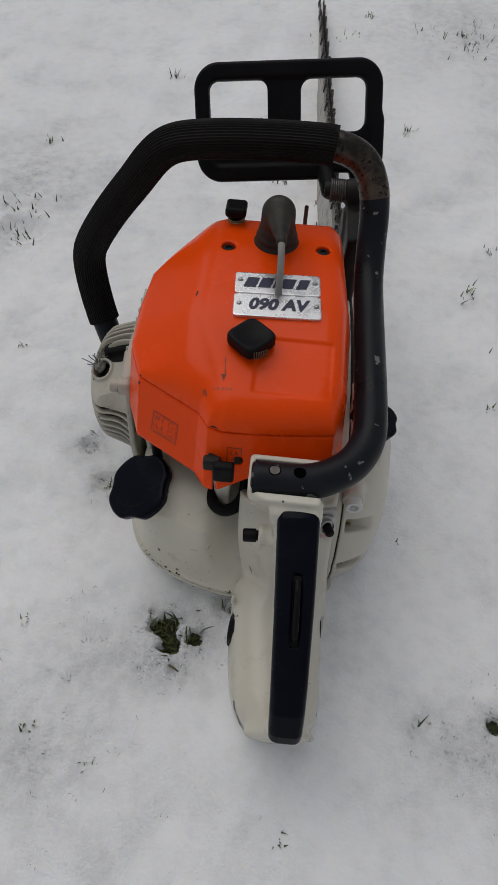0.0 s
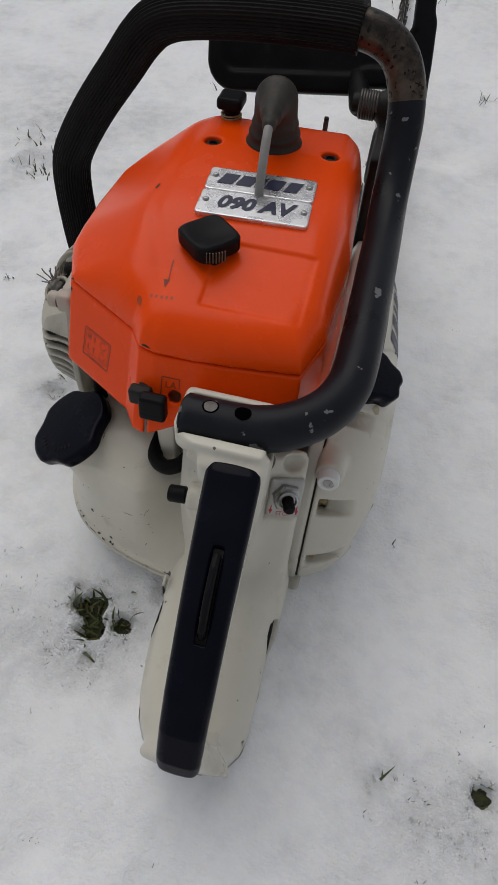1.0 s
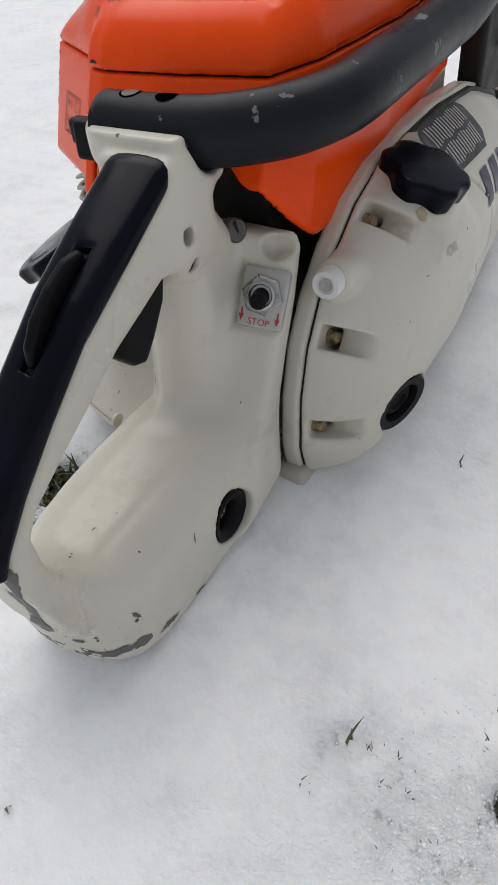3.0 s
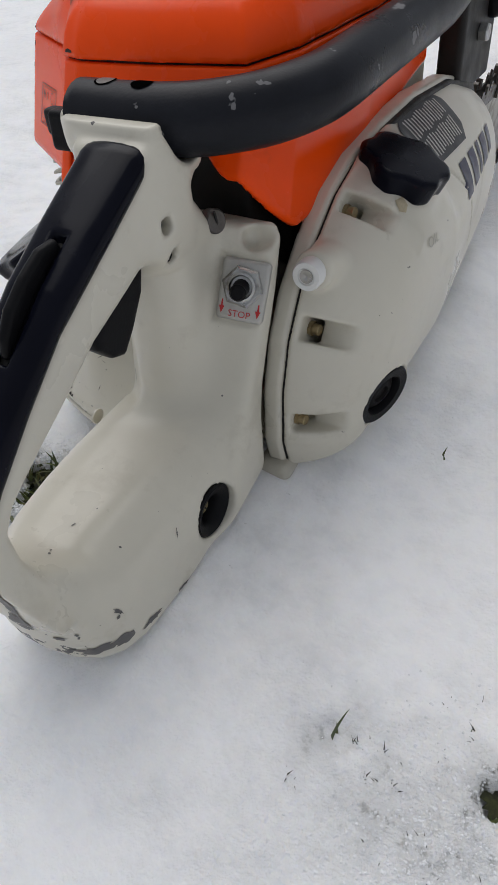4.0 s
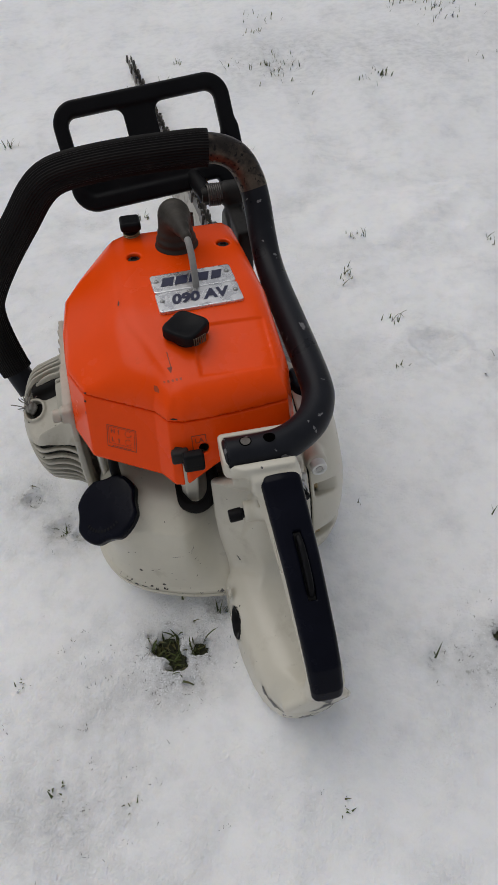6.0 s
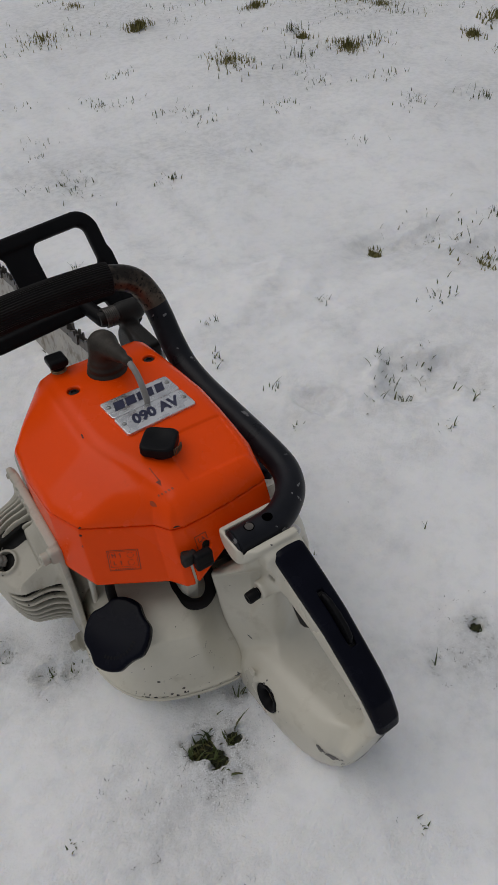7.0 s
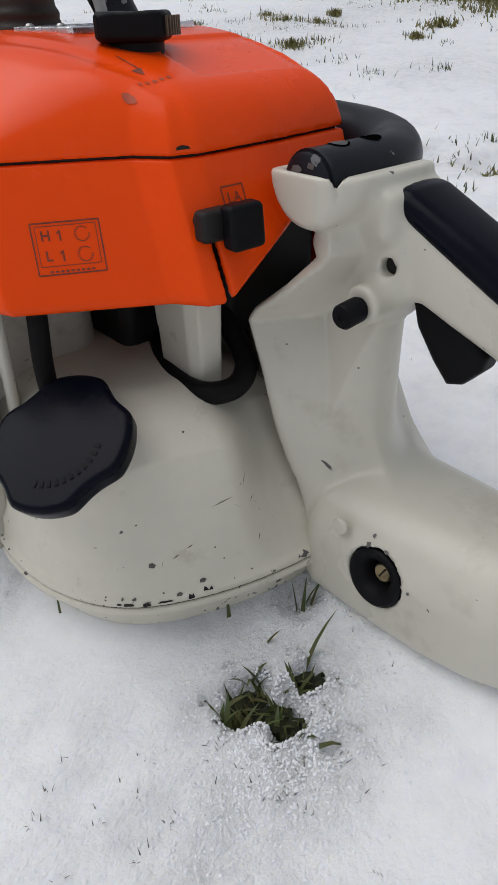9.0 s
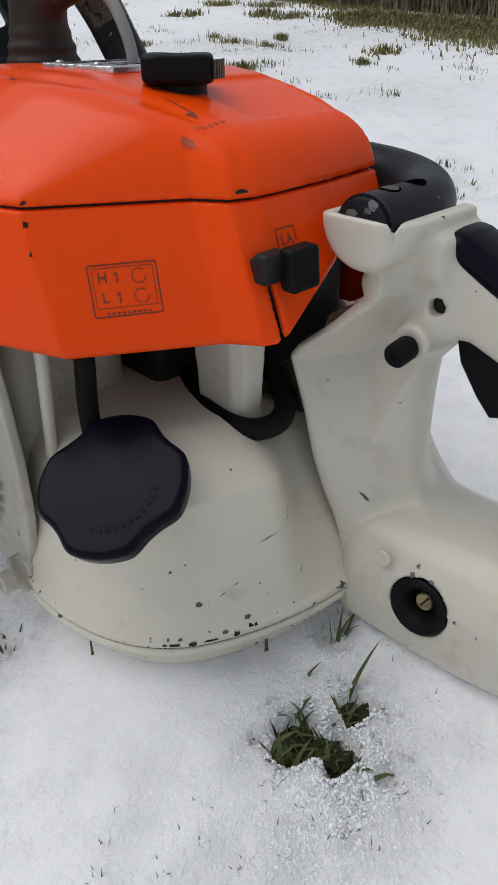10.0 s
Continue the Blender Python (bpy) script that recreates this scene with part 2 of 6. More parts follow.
def box(x, y, z, lo, hi, r):
    q = [np.abs(c - (a + b) / 2) - (b - a) / 2 + r for c, a, b in zip((x, y, z), lo, hi)]
    return np.minimum(np.maximum(q[0], np.maximum(q[1], q[2])), 0) + np.sqrt(relu(q[0]) ** 2 + relu(q[1]) ** 2 + relu(q[2]) ** 2) - r


def rod(x, y, z, a, b, r, r2=None):
    """A capsule, or a tapered one."""
    a, b = np.array(a), np.array(b)
    e = b - a
    t = np.clip(((x - a[0]) * e[0] + (y - a[1]) * e[1] + (z - a[2]) * e[2]) / e.dot(e), 0, 1)
    rr = r if r2 is None else r + (r2 - r) * t
    return np.sqrt((x - a[0] - e[0] * t) ** 2 + (y - a[1] - e[1] * t) ** 2 + (z - a[2] - e[2] * t) ** 2) - rr


def drum(x, y, z, a, b, r, edge=0.001):
    """A cylinder with flat ends from a to b."""
    a, b = np.array(a, float), np.array(b, float)
    e = b - a
    n = np.linalg.norm(e)
    e = e / n
    w = (x - a[0]) * e[0] + (y - a[1]) * e[1] + (z - a[2]) * e[2]
    rad = np.sqrt(relu((x - a[0]) ** 2 + (y - a[1]) ** 2 + (z - a[2]) ** 2 - w ** 2))
    return slab(rad - r, w, 0, n, edge)


def nets(name, f, lo, hi, h):
    """A smooth mesh of the surface f = 0 inside a box."""
    ax = [np.arange(a - 1.5 * h, b + 1.5 * h, h) for a, b in zip(lo, hi)]
    g = np.meshgrid(*ax, indexing="ij")
    v = f(*g)
    ins = v < 0
    n = np.array(v.shape) - 1
    acc, cnt = np.zeros((*n, 3)), np.zeros(n)
    cor = [(i, j, k) for i in (0, 1) for j in (0, 1) for k in (0, 1)]

    def sub(arr, c):
        return arr[c[0]:c[0] + n[0], c[1]:c[1] + n[1], c[2]:c[2] + n[2]]

    for a in cor:
        for axis in range(3):
            if a[axis] == 0:
                b = list(a)
                b[axis] = 1
                va, vb = sub(v, a), sub(v, b)
                cross = sub(ins, a) != sub(ins, b)
                t = np.where(cross, va / np.where(cross, va - vb, 1), 0)
                for q in range(3):
                    acc[..., q] += np.where(cross, a[q] + (t if q == axis else 0), 0)
                cnt += cross
    act = cnt > 0
    idx = np.full(n, -1)
    idx[act] = np.arange(act.sum())
    cells = np.argwhere(act)
    p = np.array([ax[q][0] for q in range(3)]) + (cells + acc[act] / cnt[act][:, None]) * h
    for _ in range(2):
        e = h * 0.05
        f0 = f(p[:, 0], p[:, 1], p[:, 2])
        gr = np.stack([(f(*(p + e * np.eye(3)[q]).T) - f0) / e for q in range(3)], 1)
        mv = np.clip(-f0 / np.maximum((gr ** 2).sum(1), 0.2), -h * 0.6, h * 0.6)
        p = p + gr * mv[:, None]
    quads = []
    for axis in range(3):
        o1, o2 = [(1, 2), (2, 0), (0, 1)][axis]
        sl0, sl1 = [slice(1, -1)] * 3, [slice(1, -1)] * 3
        sl0[axis], sl1[axis] = slice(0, -1), slice(1, None)
        a, b = ins[tuple(sl0)], ins[tuple(sl1)]
        for flip, sel in ((False, a & ~b), (True, ~a & b)):
            c = np.argwhere(sel) + 1
            c[:, axis] -= 1
            if not len(c):
                continue
            u, w = np.eye(3, dtype=int)[o1], np.eye(3, dtype=int)[o2]
            q = [idx[tuple((c - d).T)] for d in (0 * u, u, u + w, w)]
            quads.append(np.stack(q[::-1] if flip else q, 1))
    faces = np.concatenate(quads)
    faces = faces[(faces >= 0).all(1)]
    me = bpy.data.meshes.new(name)
    me.from_pydata(p.tolist(), [], faces.tolist())
    me.shade_smooth()
    return me


def drape(f, p, off):
    """Points moved on to the surface f = off."""
    p = np.array(p, float)
    for _ in range(8):
        e = 2e-4
        f0 = f(*p.T) - off
        gr = np.stack([(f(*(p + e * np.eye(3)[q]).T) - off - f0) / e for q in range(3)], 1)
        p = p - gr * (f0 / np.maximum((gr ** 2).sum(1), 0.2))[:, None]
    return p


def decal(name, f, c, u, v, pts, off=0.0004, cell=0.002):
    """A thin sheet with the outline pts (in the plane of u and v about c), laid on the surface f."""
    bm = bmesh.new()
    u, v, c = Vector(u).normalized(), Vector(v).normalized(), Vector(c)
    pl = np.array(pts)
    fc = bm.faces.new([bm.verts.new((a, b, 0)) for a, b in pts])
    for axis in (0, 1):
        lo, hi = pl[:, axis].min(), pl[:, axis].max()
        for s in np.arange(lo + cell, hi - cell * 0.3, cell):
            no = (1, 0, 0) if axis == 0 else (0, 1, 0)
            bmesh.ops.bisect_plane(bm, geom=bm.verts[:] + bm.edges[:] + bm.faces[:], plane_co=(s, s, 0), plane_no=no)
    flat = [c + u * w.co.x + v * w.co.y for w in bm.verts]
    for w, q in zip(bm.verts, drape(f, [list(q) for q in flat], off)):
        w.co = q
    me = bpy.data.meshes.new(name)
    bm.to_mesh(me)
    bm.free()
    me.shade_smooth()
    return me


def rect(w, h, skew=0.0):
    return [(-w / 2 - skew, -h / 2), (w / 2 - skew, -h / 2), (w / 2 + skew, h / 2), (-w / 2 + skew, h / 2)]


def lettering(name, body, f, c, u, v, size, off=0.0004, bold=0.0, slant=0.0):
    """Words in the built-in font, laid on a surface."""
    cu = bpy.data.curves.new(name, "FONT")
    cu.body, cu.size, cu.align_x, cu.align_y, cu.offset, cu.shear, cu.resolution_u = body, size, "CENTER", "CENTER", bold, slant, 3
    tmp = bpy.data.objects.new(name, cu)
    me = bpy.data.meshes.new_from_object(tmp)
    bpy.data.objects.remove(tmp)
    u, v, c = Vector(u).normalized(), Vector(v).normalized(), Vector(c)
    pts = [list(c + u * w.co.x + v * w.co.y) for w in me.vertices]
    for w, q in zip(me.vertices, drape(f, pts, off)):
        w.co = q
    return me


def part(name, me, material, parent, label=""):
    me.materials.clear()
    me.materials.append(material)
    ob = new(name, me)
    ob.parent = parent
    if label:
        tagged(ob, label)
    return ob


def from_bm(name, bm, smooth=True):
    me = bpy.data.meshes.new(name)
    bmesh.ops.recalc_face_normals(bm, faces=bm.faces[:])
    bm.to_mesh(me)
    bm.free()
    if smooth:
        me.shade_smooth()
    return me


def smooth_path(pts, n=8):
    """A rounded line through the given points."""
    p = np.array(pts, float)
    p = np.vstack([2 * p[0] - p[1], p, 2 * p[-1] - p[-2]])
    out = []
    for i in range(1, len(p) - 2):
        for t in np.linspace(0, 1, n, endpoint=False):
            a, b, c, d = p[i - 1:i + 3]
            out.append(0.5 * ((2 * b) + (c - a) * t + (2 * a - 5 * b + 4 * c - d) * t ** 2 + (3 * b - a - 3 * c + d) * t ** 3))
    out.append(p[-2])
    return np.array(out)


def sweep(name, path, radius, sides=20, ribs=0, rib=0.0, cap=True, hollow=False):
    """A round bar along a path; ribs: fine lengthwise ridges."""
    bm = bmesh.new()
    path = [Vector(q) for q in path]
    side = Vector((0, 0, 1))
    rings = []
    for i, q in enumerate(path):
        t = (path[min(i + 1, len(path) - 1)] - path[max(i - 1, 0)]).normalized()
        if i == 0:
            side = t.orthogonal().normalized()
        side = (side - t * side.dot(t)).normalized()
        up = t.cross(side)
        r = radius(i / (len(path) - 1)) if callable(radius) else radius
        ring = []
        for k in range(sides):
            a = 2 * math.pi * k / sides
            rr = r + (rib * (0.5 + 0.5 * math.cos(a * ribs)) if ribs else 0)
            ring.append(bm.verts.new(q + (side * math.cos(a) + up * math.sin(a)) * rr))
        rings.append(ring)
    for a, b in zip(rings[:-1], rings[1:]):
        for k in range(sides):
            bm.faces.new((a[k], a[(k + 1) % sides], b[(k + 1) % sides], b[k]))
    if cap:
        for ring in (rings[0], rings[-1]):
            c = bm.faces.new(ring)
            ins = bmesh.ops.inset_region(bm, faces=[c], thickness=0.0012)
    me = from_bm(name, bm)
    me.set_sharp_from_angle(angle=radians(50))
    return me


def turned(name, profile, a, axis, sides=24):
    """A lathe-turned piece: profile of (radius, height) along axis from a."""
    axis = Vector(axis).normalized()
    s = axis.orthogonal().normalized()
    w = axis.cross(s)
    bm = bmesh.new()
    rings = []
    for r, h in profile:
        o = Vector(a) + axis * h
        rings.append([bm.verts.new(o + (s * math.cos(2 * math.pi * k / sides) + w * math.sin(2 * math.pi * k / sides)) * max(r, 1e-5)) for k in range(sides)])
    for p, q in zip(rings[:-1], rings[1:]):
        for k in range(sides):
            bm.faces.new((p[k], p[(k + 1) % sides], q[(k + 1) % sides], q[k]))
    bm.faces.new(rings[0])
    bm.faces.new(rings[-1])
    me = from_bm(name, bm)
    me.set_sharp_from_angle(angle=radians(35))
    return me


# ---- snow-covered ground ----
# thawed spots: x, y, radius, depth
PITS = [(-0.0525, 0.251, 0.0115, 0.018), (-0.0450, 0.2355, 0.0105, 0.017), (-0.0225, 0.240, 0.0080, 0.013), (-0.066, 0.262, 0.004, 0.007), (0.004, 0.272, 0.010, 0.006), (-0.0370, 0.2085, 0.0060, 0.006),
        (0.252, 0.186, 0.0065, 0.010), (0.186, 0.181, 0.009, 0.004), (-0.148, 0.409, 0.012, 0.008), (-0.122, 0.398, 0.010, 0.007), (-0.177, 0.456, 0.010, 0.008),
        (0.773, 0.914, 0.035, 0.018), (0.885, 0.868, 0.05, 0.02), (0.905, 0.747, 0.05, 0.022), (0.475, 0.526, 0.035, 0.014), (0.53, 0.55, 0.05, 0.022),
        (0.36, 0.585, 0.03, 0.010), (-0.415, 1.121, 0.03, 0.010), (-0.388, 0.854, 0.03, 0.010), (0.40, 1.60, 0.05, 0.012), (0.60, 0.50, 0.045, 0.018)]
# thin snow with the lawn showing through: x, y, radius, strength
MELT = [(-0.13, 0.205, 0.06, 0.42), (0.262, 0.155, 0.06, 0.45), (-0.055, 0.222, 0.045, 0.72), (0.232, 0.165, 0.055, 0.65), (-0.135, 0.41, 0.05, 0.5), (0.186, 0.178, 0.02, 0.5), (-0.15, 0.13, 0.08, 0.45), (0.53, 0.55, 0.10, 0.08), (0.86, 0.83, 0.12, 0.10),
        (-0.40, 1.0, 0.16, 0.45), (0.4, 1.6, 0.22, 0.5), (0.7, 1.55, 0.25, 0.4), (1.3, 1.9, 0.45, 0.45), (1.9, 2.2, 0.5, 0.55), (1.0, 2.7, 0.5, 0.5), (2.6, 2.2, 0.6, 0.6), (1.6, 1.35, 0.3, 0.4), (0.1, 0.6, 0.05, 0.3),
        (3.05, 2.45, 0.20, 0.9), (3.08, 2.15, 0.24, 0.9), (3.10, 1.80, 0.28, 0.9), (3.12, 1.45, 0.28, 0.9), (3.45, 2.9, 0.25, 0.9), (3.65, 2.3, 0.35, 0.9), (3.7, 1.7, 0.35, 0.9), (3.6, 3.5, 0.2, 0.8)]
FOOT = [(0.004, 0.285), (0.012, 0.18), (0.03, 0.145), (0.08, 0.14), (0.095, 0.20), (0.10, 0.28), (0.15, 0.33), (0.155, 0.62), (-0.10, 0.55), (-0.12, 0.42), (-0.10, 0.34), (-0.07, 0.30)]


def value_noise(x, y, scale, seed):
    """Smooth hills and hollows between 0 and 1."""
    r = np.random.RandomState(seed).rand(64, 64)
    u, v = x * scale + 1000.3, y * scale + 1000.7
    i, j = np.floor(u).astype(int), np.floor(v).astype(int)
    a, b = u - i, v - j
    a, b = a * a * (3 - 2 * a), b * b * (3 - 2 * b)
    g = lambda p, q: r[p % 64, q % 64]
    return (g(i, j) * (1 - a) + g(i + 1, j) * a) * (1 - b) + (g(i, j + 1) * (1 - a) + g(i + 1, j + 1) * a) * b


def ground_height(x, y):
    x, y = np.asarray(x, float), np.asarray(y, float)
    d = 0.6 * x + 0.8 * y
    u = np.clip((d - 1.2) / 0.25, -30, 30)
    rise = 0.116 * np.where(d - 1.2 > 7, d - 1.2, 0.25 * np.log1p(np.exp(u)))
    rise = 1.1 * np.tanh(rise / 1.1)
    z = 0.009 + 0.035 * np.clip(x, -0.3, 0.3) + rise
    z = z + (value_noise(x, y, 6, 1) - 0.5) * 0.010 + (value_noise(x, y, 17, 2) - 0.5) * 0.006 + (value_noise(x, y, 60, 3) - 0.5) * 0.0022
    z = z + (value_noise(x, y, 1.3, 4) - 0.5) * 0.02 * step(0.5, 2.0, d) + ((value_noise(x, y, 9, 11) - 0.5) * 0.016 + (value_noise(x, y, 21, 12) - 0.5) * 0.010) * step(0.55, 1.0, d)
    for px, py, r, dep in PITS:
        q = np.hypot(x - px, y - py) / r
        wob = 1 + 0.5 * (value_noise(x, y, 1.4 / r, 7) - 0.5)
        q = q / wob
        z = z - dep * np.exp(-q ** 4 * 0.7) + dep * 0.22 * np.exp(-((q - 1.35) / 0.35) ** 2)
    near = poly2(x, y, FOOT)
    z = z + 0.014 * (1 - step(-0.03, 0.012, near)) + 0.004 * np.exp(-((near - 0.006) / 0.02) ** 2)
    return z


def build_ground():
    def spread(c, half, n, far):
        core = np.linspace(c - half, c + half, n)
        g = half * np.geomspace(1, far / half, 70)[1:]
        return np.concatenate([c - g[::-1], core, c + g])
    xs, ys = spread(0.05, 0.55, 330, 300), spread(0.45, 0.60, 330, 300)
    gx, gy = np.meshgrid(xs, ys, indexing="ij")
    gz = ground_height(gx, gy)
    p = np.stack([gx, gy, gz], -1).reshape(-1, 3)
    i = np.arange(len(xs) * len(ys)).reshape(len(xs), len(ys))
    f = np.stack([i[:-1, :-1], i[1:, :-1], i[1:, 1:], i[:-1, 1:]], -1).reshape(-1, 4)
    me = bpy.data.meshes.new("ground")
    me.from_pydata(p.tolist(), [], f.tolist())
    me.shade_smooth()
    melt = np.zeros(gx.shape)
    for px, py, r, dep in PITS:
        melt = np.maximum(melt, np.exp(-(np.hypot(gx - px, gy - py) / (r * 1.5 + 0.012)) ** 2) * min(1, 0.35 + dep * 50) * (1.0 if r < 0.02 else 0.4))
    for px, py, r, f in MELT:
        melt = np.maximum(melt, f * np.exp(-(np.hypot(gx - px, (gy - py) * 1.3) / r) ** 2))
    me.attributes.new("melt", "FLOAT", "POINT").data.foreach_set("value", melt.reshape(-1).astype(np.float32))
    me.materials.append(M_SNOW)
    return tagged(new("ground", me), "lawn under thin granular half-melted snow", "snow ground", kind="structure")


build_ground()


def thawed_soil(x, y, r, dep, seed):
    """A ragged dark disc in the bottom of a thawed hole."""
    rnd = random.Random(seed)
    bm = bmesh.new()
    z = float(ground_height(x, y)) + dep * 0.52
    c = bm.verts.new((x, y, z))
    ring = []
    for k in range(22):
        a, q = 2 * math.pi * k / 22, r * rnd.uniform(0.55, 1.15)
        ring.append(bm.verts.new((x + q * math.cos(a), y + q * math.sin(a), z + rnd.uniform(-0.001, 0.001))))
    for k in range(22):
        bm.faces.new((c, ring[k - 1], ring[k]))
    tagged(new("thawed_soil", from_bm("thawed_soil", bm)), "dark wet soil and moss in a thawed hole", "bare soil", "thawed holes in the snow").data.materials.append(M_SOIL)


for k, (px, py, r, dep) in enumerate(PITS):
    if dep >= 0.010 and r <= 0.02:
        thawed_soil(px, py, r * 1.0, dep, k)

# ---- chainsaw ----
saw = tagged(new("chainsaw"), "large old orange and cream petrol chainsaw resting upright on the snow", "chainsaw")
saw.empty_display_size = 0.05

SEAM = [(0.078, 0.328), (0.030, 0.3225), (-0.008, 0.3215), (-0.019, 0.325), (-0.028, 0.338), (-0.0815, 0.3705), (-0.0940, 0.402), (-0.0955, 0.45), (-0.0925, 0.492),
        (-0.046, 0.553), (-0.03, 0.558), (0.073, 0.561), (0.083, 0.545), (0.090, 0.44), (0.087, 0.36)]


def lid_field(x, y, z):
    d2 = poly2(x, y, SEAM) + 0.002 + 0.22 * relu(z - 0.229)
    plateau = 0.2670 - 0.26 * smax(0.402 - y, 0 * y, 0.03) - 0.05 * relu(y - 0.50)
    crease = -0.043 + 0.027 * step(0.425, 0.335, y)
    flank = 0.2655 + 0.62 * (x - crease)
    top = smin(plateau, flank, 0.007)
    top = top - 0.0013 * np.exp(-((x - crease - 0.0055) / 0.0050) ** 2)
    panel = np.maximum(np.abs(x - 0.042) - 0.030, np.abs(y - 0.368) - 0.024)
    top = top - 0.0015 * (1 - step(-0.0010, 0.0005, panel))
    d = smax(d2 - 0.002, (z - top) * 0.88, 0.005 + 0.011 * step(-0.080, -0.045, x))
    for sx, sy in ((-0.023, 0.498), (0.060, 0.504)):
        d = smax(d, 0.0062 - np.sqrt((x - sx) ** 2 + (y - sy) ** 2 + (np.minimum(z - 0.262, 0) * 2) ** 2), 0.001)
    return np.maximum(d, 0.2279 - z)


def shroud_field(x, y, z):
    dz = relu(0.2265 - z)
    rear = step(0.50, 0.40, y)
    d2 = poly2(x, y + 0.36 * dz * rear, SEAM) - 0.06 * dz * rear
    d2 = smax(d2, d2 - 0.01, 0.004)
    left = 0.174 + np.clip((x + 0.013) * 0.5, 0, 0.03)
    right = 0.207 - 0.053 * step(0.288, 0.347, y) + 0.024 * step(0.345, 0.56, y)
    w = step(0.052, 0.074, x)
    bottom = left * (1 - w) + right * w
    d = np.maximum(smax(d2, (bottom - z) * 0.8, 0.004), z - 0.2266)
    d = np.maximum(d, -np.maximum(d2 + 0.0035, z - 0.222))
    slot = np.maximum(np.maximum(np.abs(x + 0.0115) - 0.0012, y - 0.33), z - 0.2)
    d = np.maximum(d, -slot)
    hole = np.hypot(x - 0.006, z - 0.2035) - 0.0042
    return np.maximum(d, -np.maximum(hole, y - 0.33))


lid = part("air_filter_lid", nets("air_filter_lid", lid_field, (-0.10, 0.318, 0.224), (0.095, 0.566, 0.272), 0.0017), M_ORANGE, saw, "glossy orange domed filter lid with scuffs")
part("shroud", nets("shroud", shroud_field, (-0.102, 0.285, 0.152), (0.100, 0.565, 0.230), 0.0014), M_ORANGE, saw, "orange shroud with grimy lower edges")


def seam_gasket():
    bm = bmesh.new()
    vs = [[bm.verts.new((x, y, z)) for x, y in [(0.005 + (a - 0.005) * 0.975, 0.44 + (b - 0.44) * 0.975) for a, b in SEAM]] for z in (0.224, 0.2305)]
    for k in range(len(SEAM)):
        bm.faces.new((vs[0][k - 1], vs[0][k], vs[1][k], vs[1][k - 1]))
    bm.faces.new(vs[1])
    return from_bm("gasket", bm, False)


part("gasket", seam_gasket(), M_DARK, saw, "dark grimy seam gasket")

for sx, sy in ((-0.023, 0.498), (0.060, 0.504)):
    part("lid_screw", turned("lid_screw", [(0.0052, 0), (0.0052, 0.0022), (0.0030, 0.0030), (0.0028, 0.0012), (0, 0.0012)], (sx, sy, 0.2620), (0, 0, 1)), M_DARK, saw, "dark recessed screw")


# plate with model lettering
PLATE_C, PLATE_A = Vector((0.0240, 0.4370, 0.0)), radians(3.2)
pu, pv = Vector((math.cos(PLATE_A), math.sin(PLATE_A), 0)), Vector((-math.sin(PLATE_A), math.cos(PLATE_A), 0))


def plate_at(a, b):
    return PLATE_C + pu * a + pv * b + Vector((0, 0, 0.2687))


def plate_mesh(v0, v1, name):
    def f(x, y, z):
        a, b = (x - PLATE_C.x) * pu.x + (y - PLATE_C.y) * pu.y, (x - PLATE_C.x) * pv.x + (y - PLATE_C.y) * pv.y
        return slab(slab(np.abs(a) - 0.0355, b, v0, v1, 0.003), z - 0.2675, -0.002, 0.0012, 0.0003)
    return nets(name, f, (-0.015, 0.404, 0.2652), (0.0630, 0.470, 0.2690), 0.0007)


plate_top = lambda x, y, z: z - 0.2687
name_plate = part("name_plate", plate_mesh(0.0005, 0.0265, "name_plate"), M_ALU, saw, "riveted aluminium plate with dark slanted lettering")
model_plate = part("model_plate", plate_mesh(-0.0270, 0.0, "model_plate"), M_ALU, saw, "riveted aluminium plate with dark model number")
for k, wd in enumerate((0.0105, 0.0105, 0.0045, 0.0110, 0.0090)):
    part("letter_block", decal("letter_block", plate_top, plate_at((-0.0215, -0.0095, -0.0003, 0.0088, 0.0212)[k], 0.0140), pu, pv, rect(wd * 0.96, 0.0120, 0.0019), 0.0003), M_PRINT, name_plate)
digits = lettering("lettering", "090 AV", plate_top, (0, 0, 0.2687), (1, 0, 0), (0, 1, 0), 0.0178, 0.0003, 0.0008, 0.22)
digits.transform(Matrix.Translation(plate_at(0.0, -0.0130) - Vector((0, 0, 0.2687))) @ Matrix.Rotation(PLATE_A, 4, "Z") @ Matrix.Diagonal((0.0500 / (max(v.co.x for v in digits.vertices) - min(v.co.x for v in digits.vertices)), 1, 1, 1)))
part("lettering", digits, M_PRINT, model_plate)
rivet = turned("rivet", [(0.0022, 0), (0.0022, 0.0004), (0.0014, 0.0012), (0, 0.0014)], (0, 0, 0), (0, 0, 1), 12)
for ra, rb, pl in ((-0.0310, 0.0165, name_plate), (0.0310, 0.0165, name_plate), (-0.0310, -0.0125, model_plate), (0.0315, -0.0125, model_plate)):
    r = part("rivet", rivet, M_STEEL, pl)
    r.location = plate_at(ra, rb)


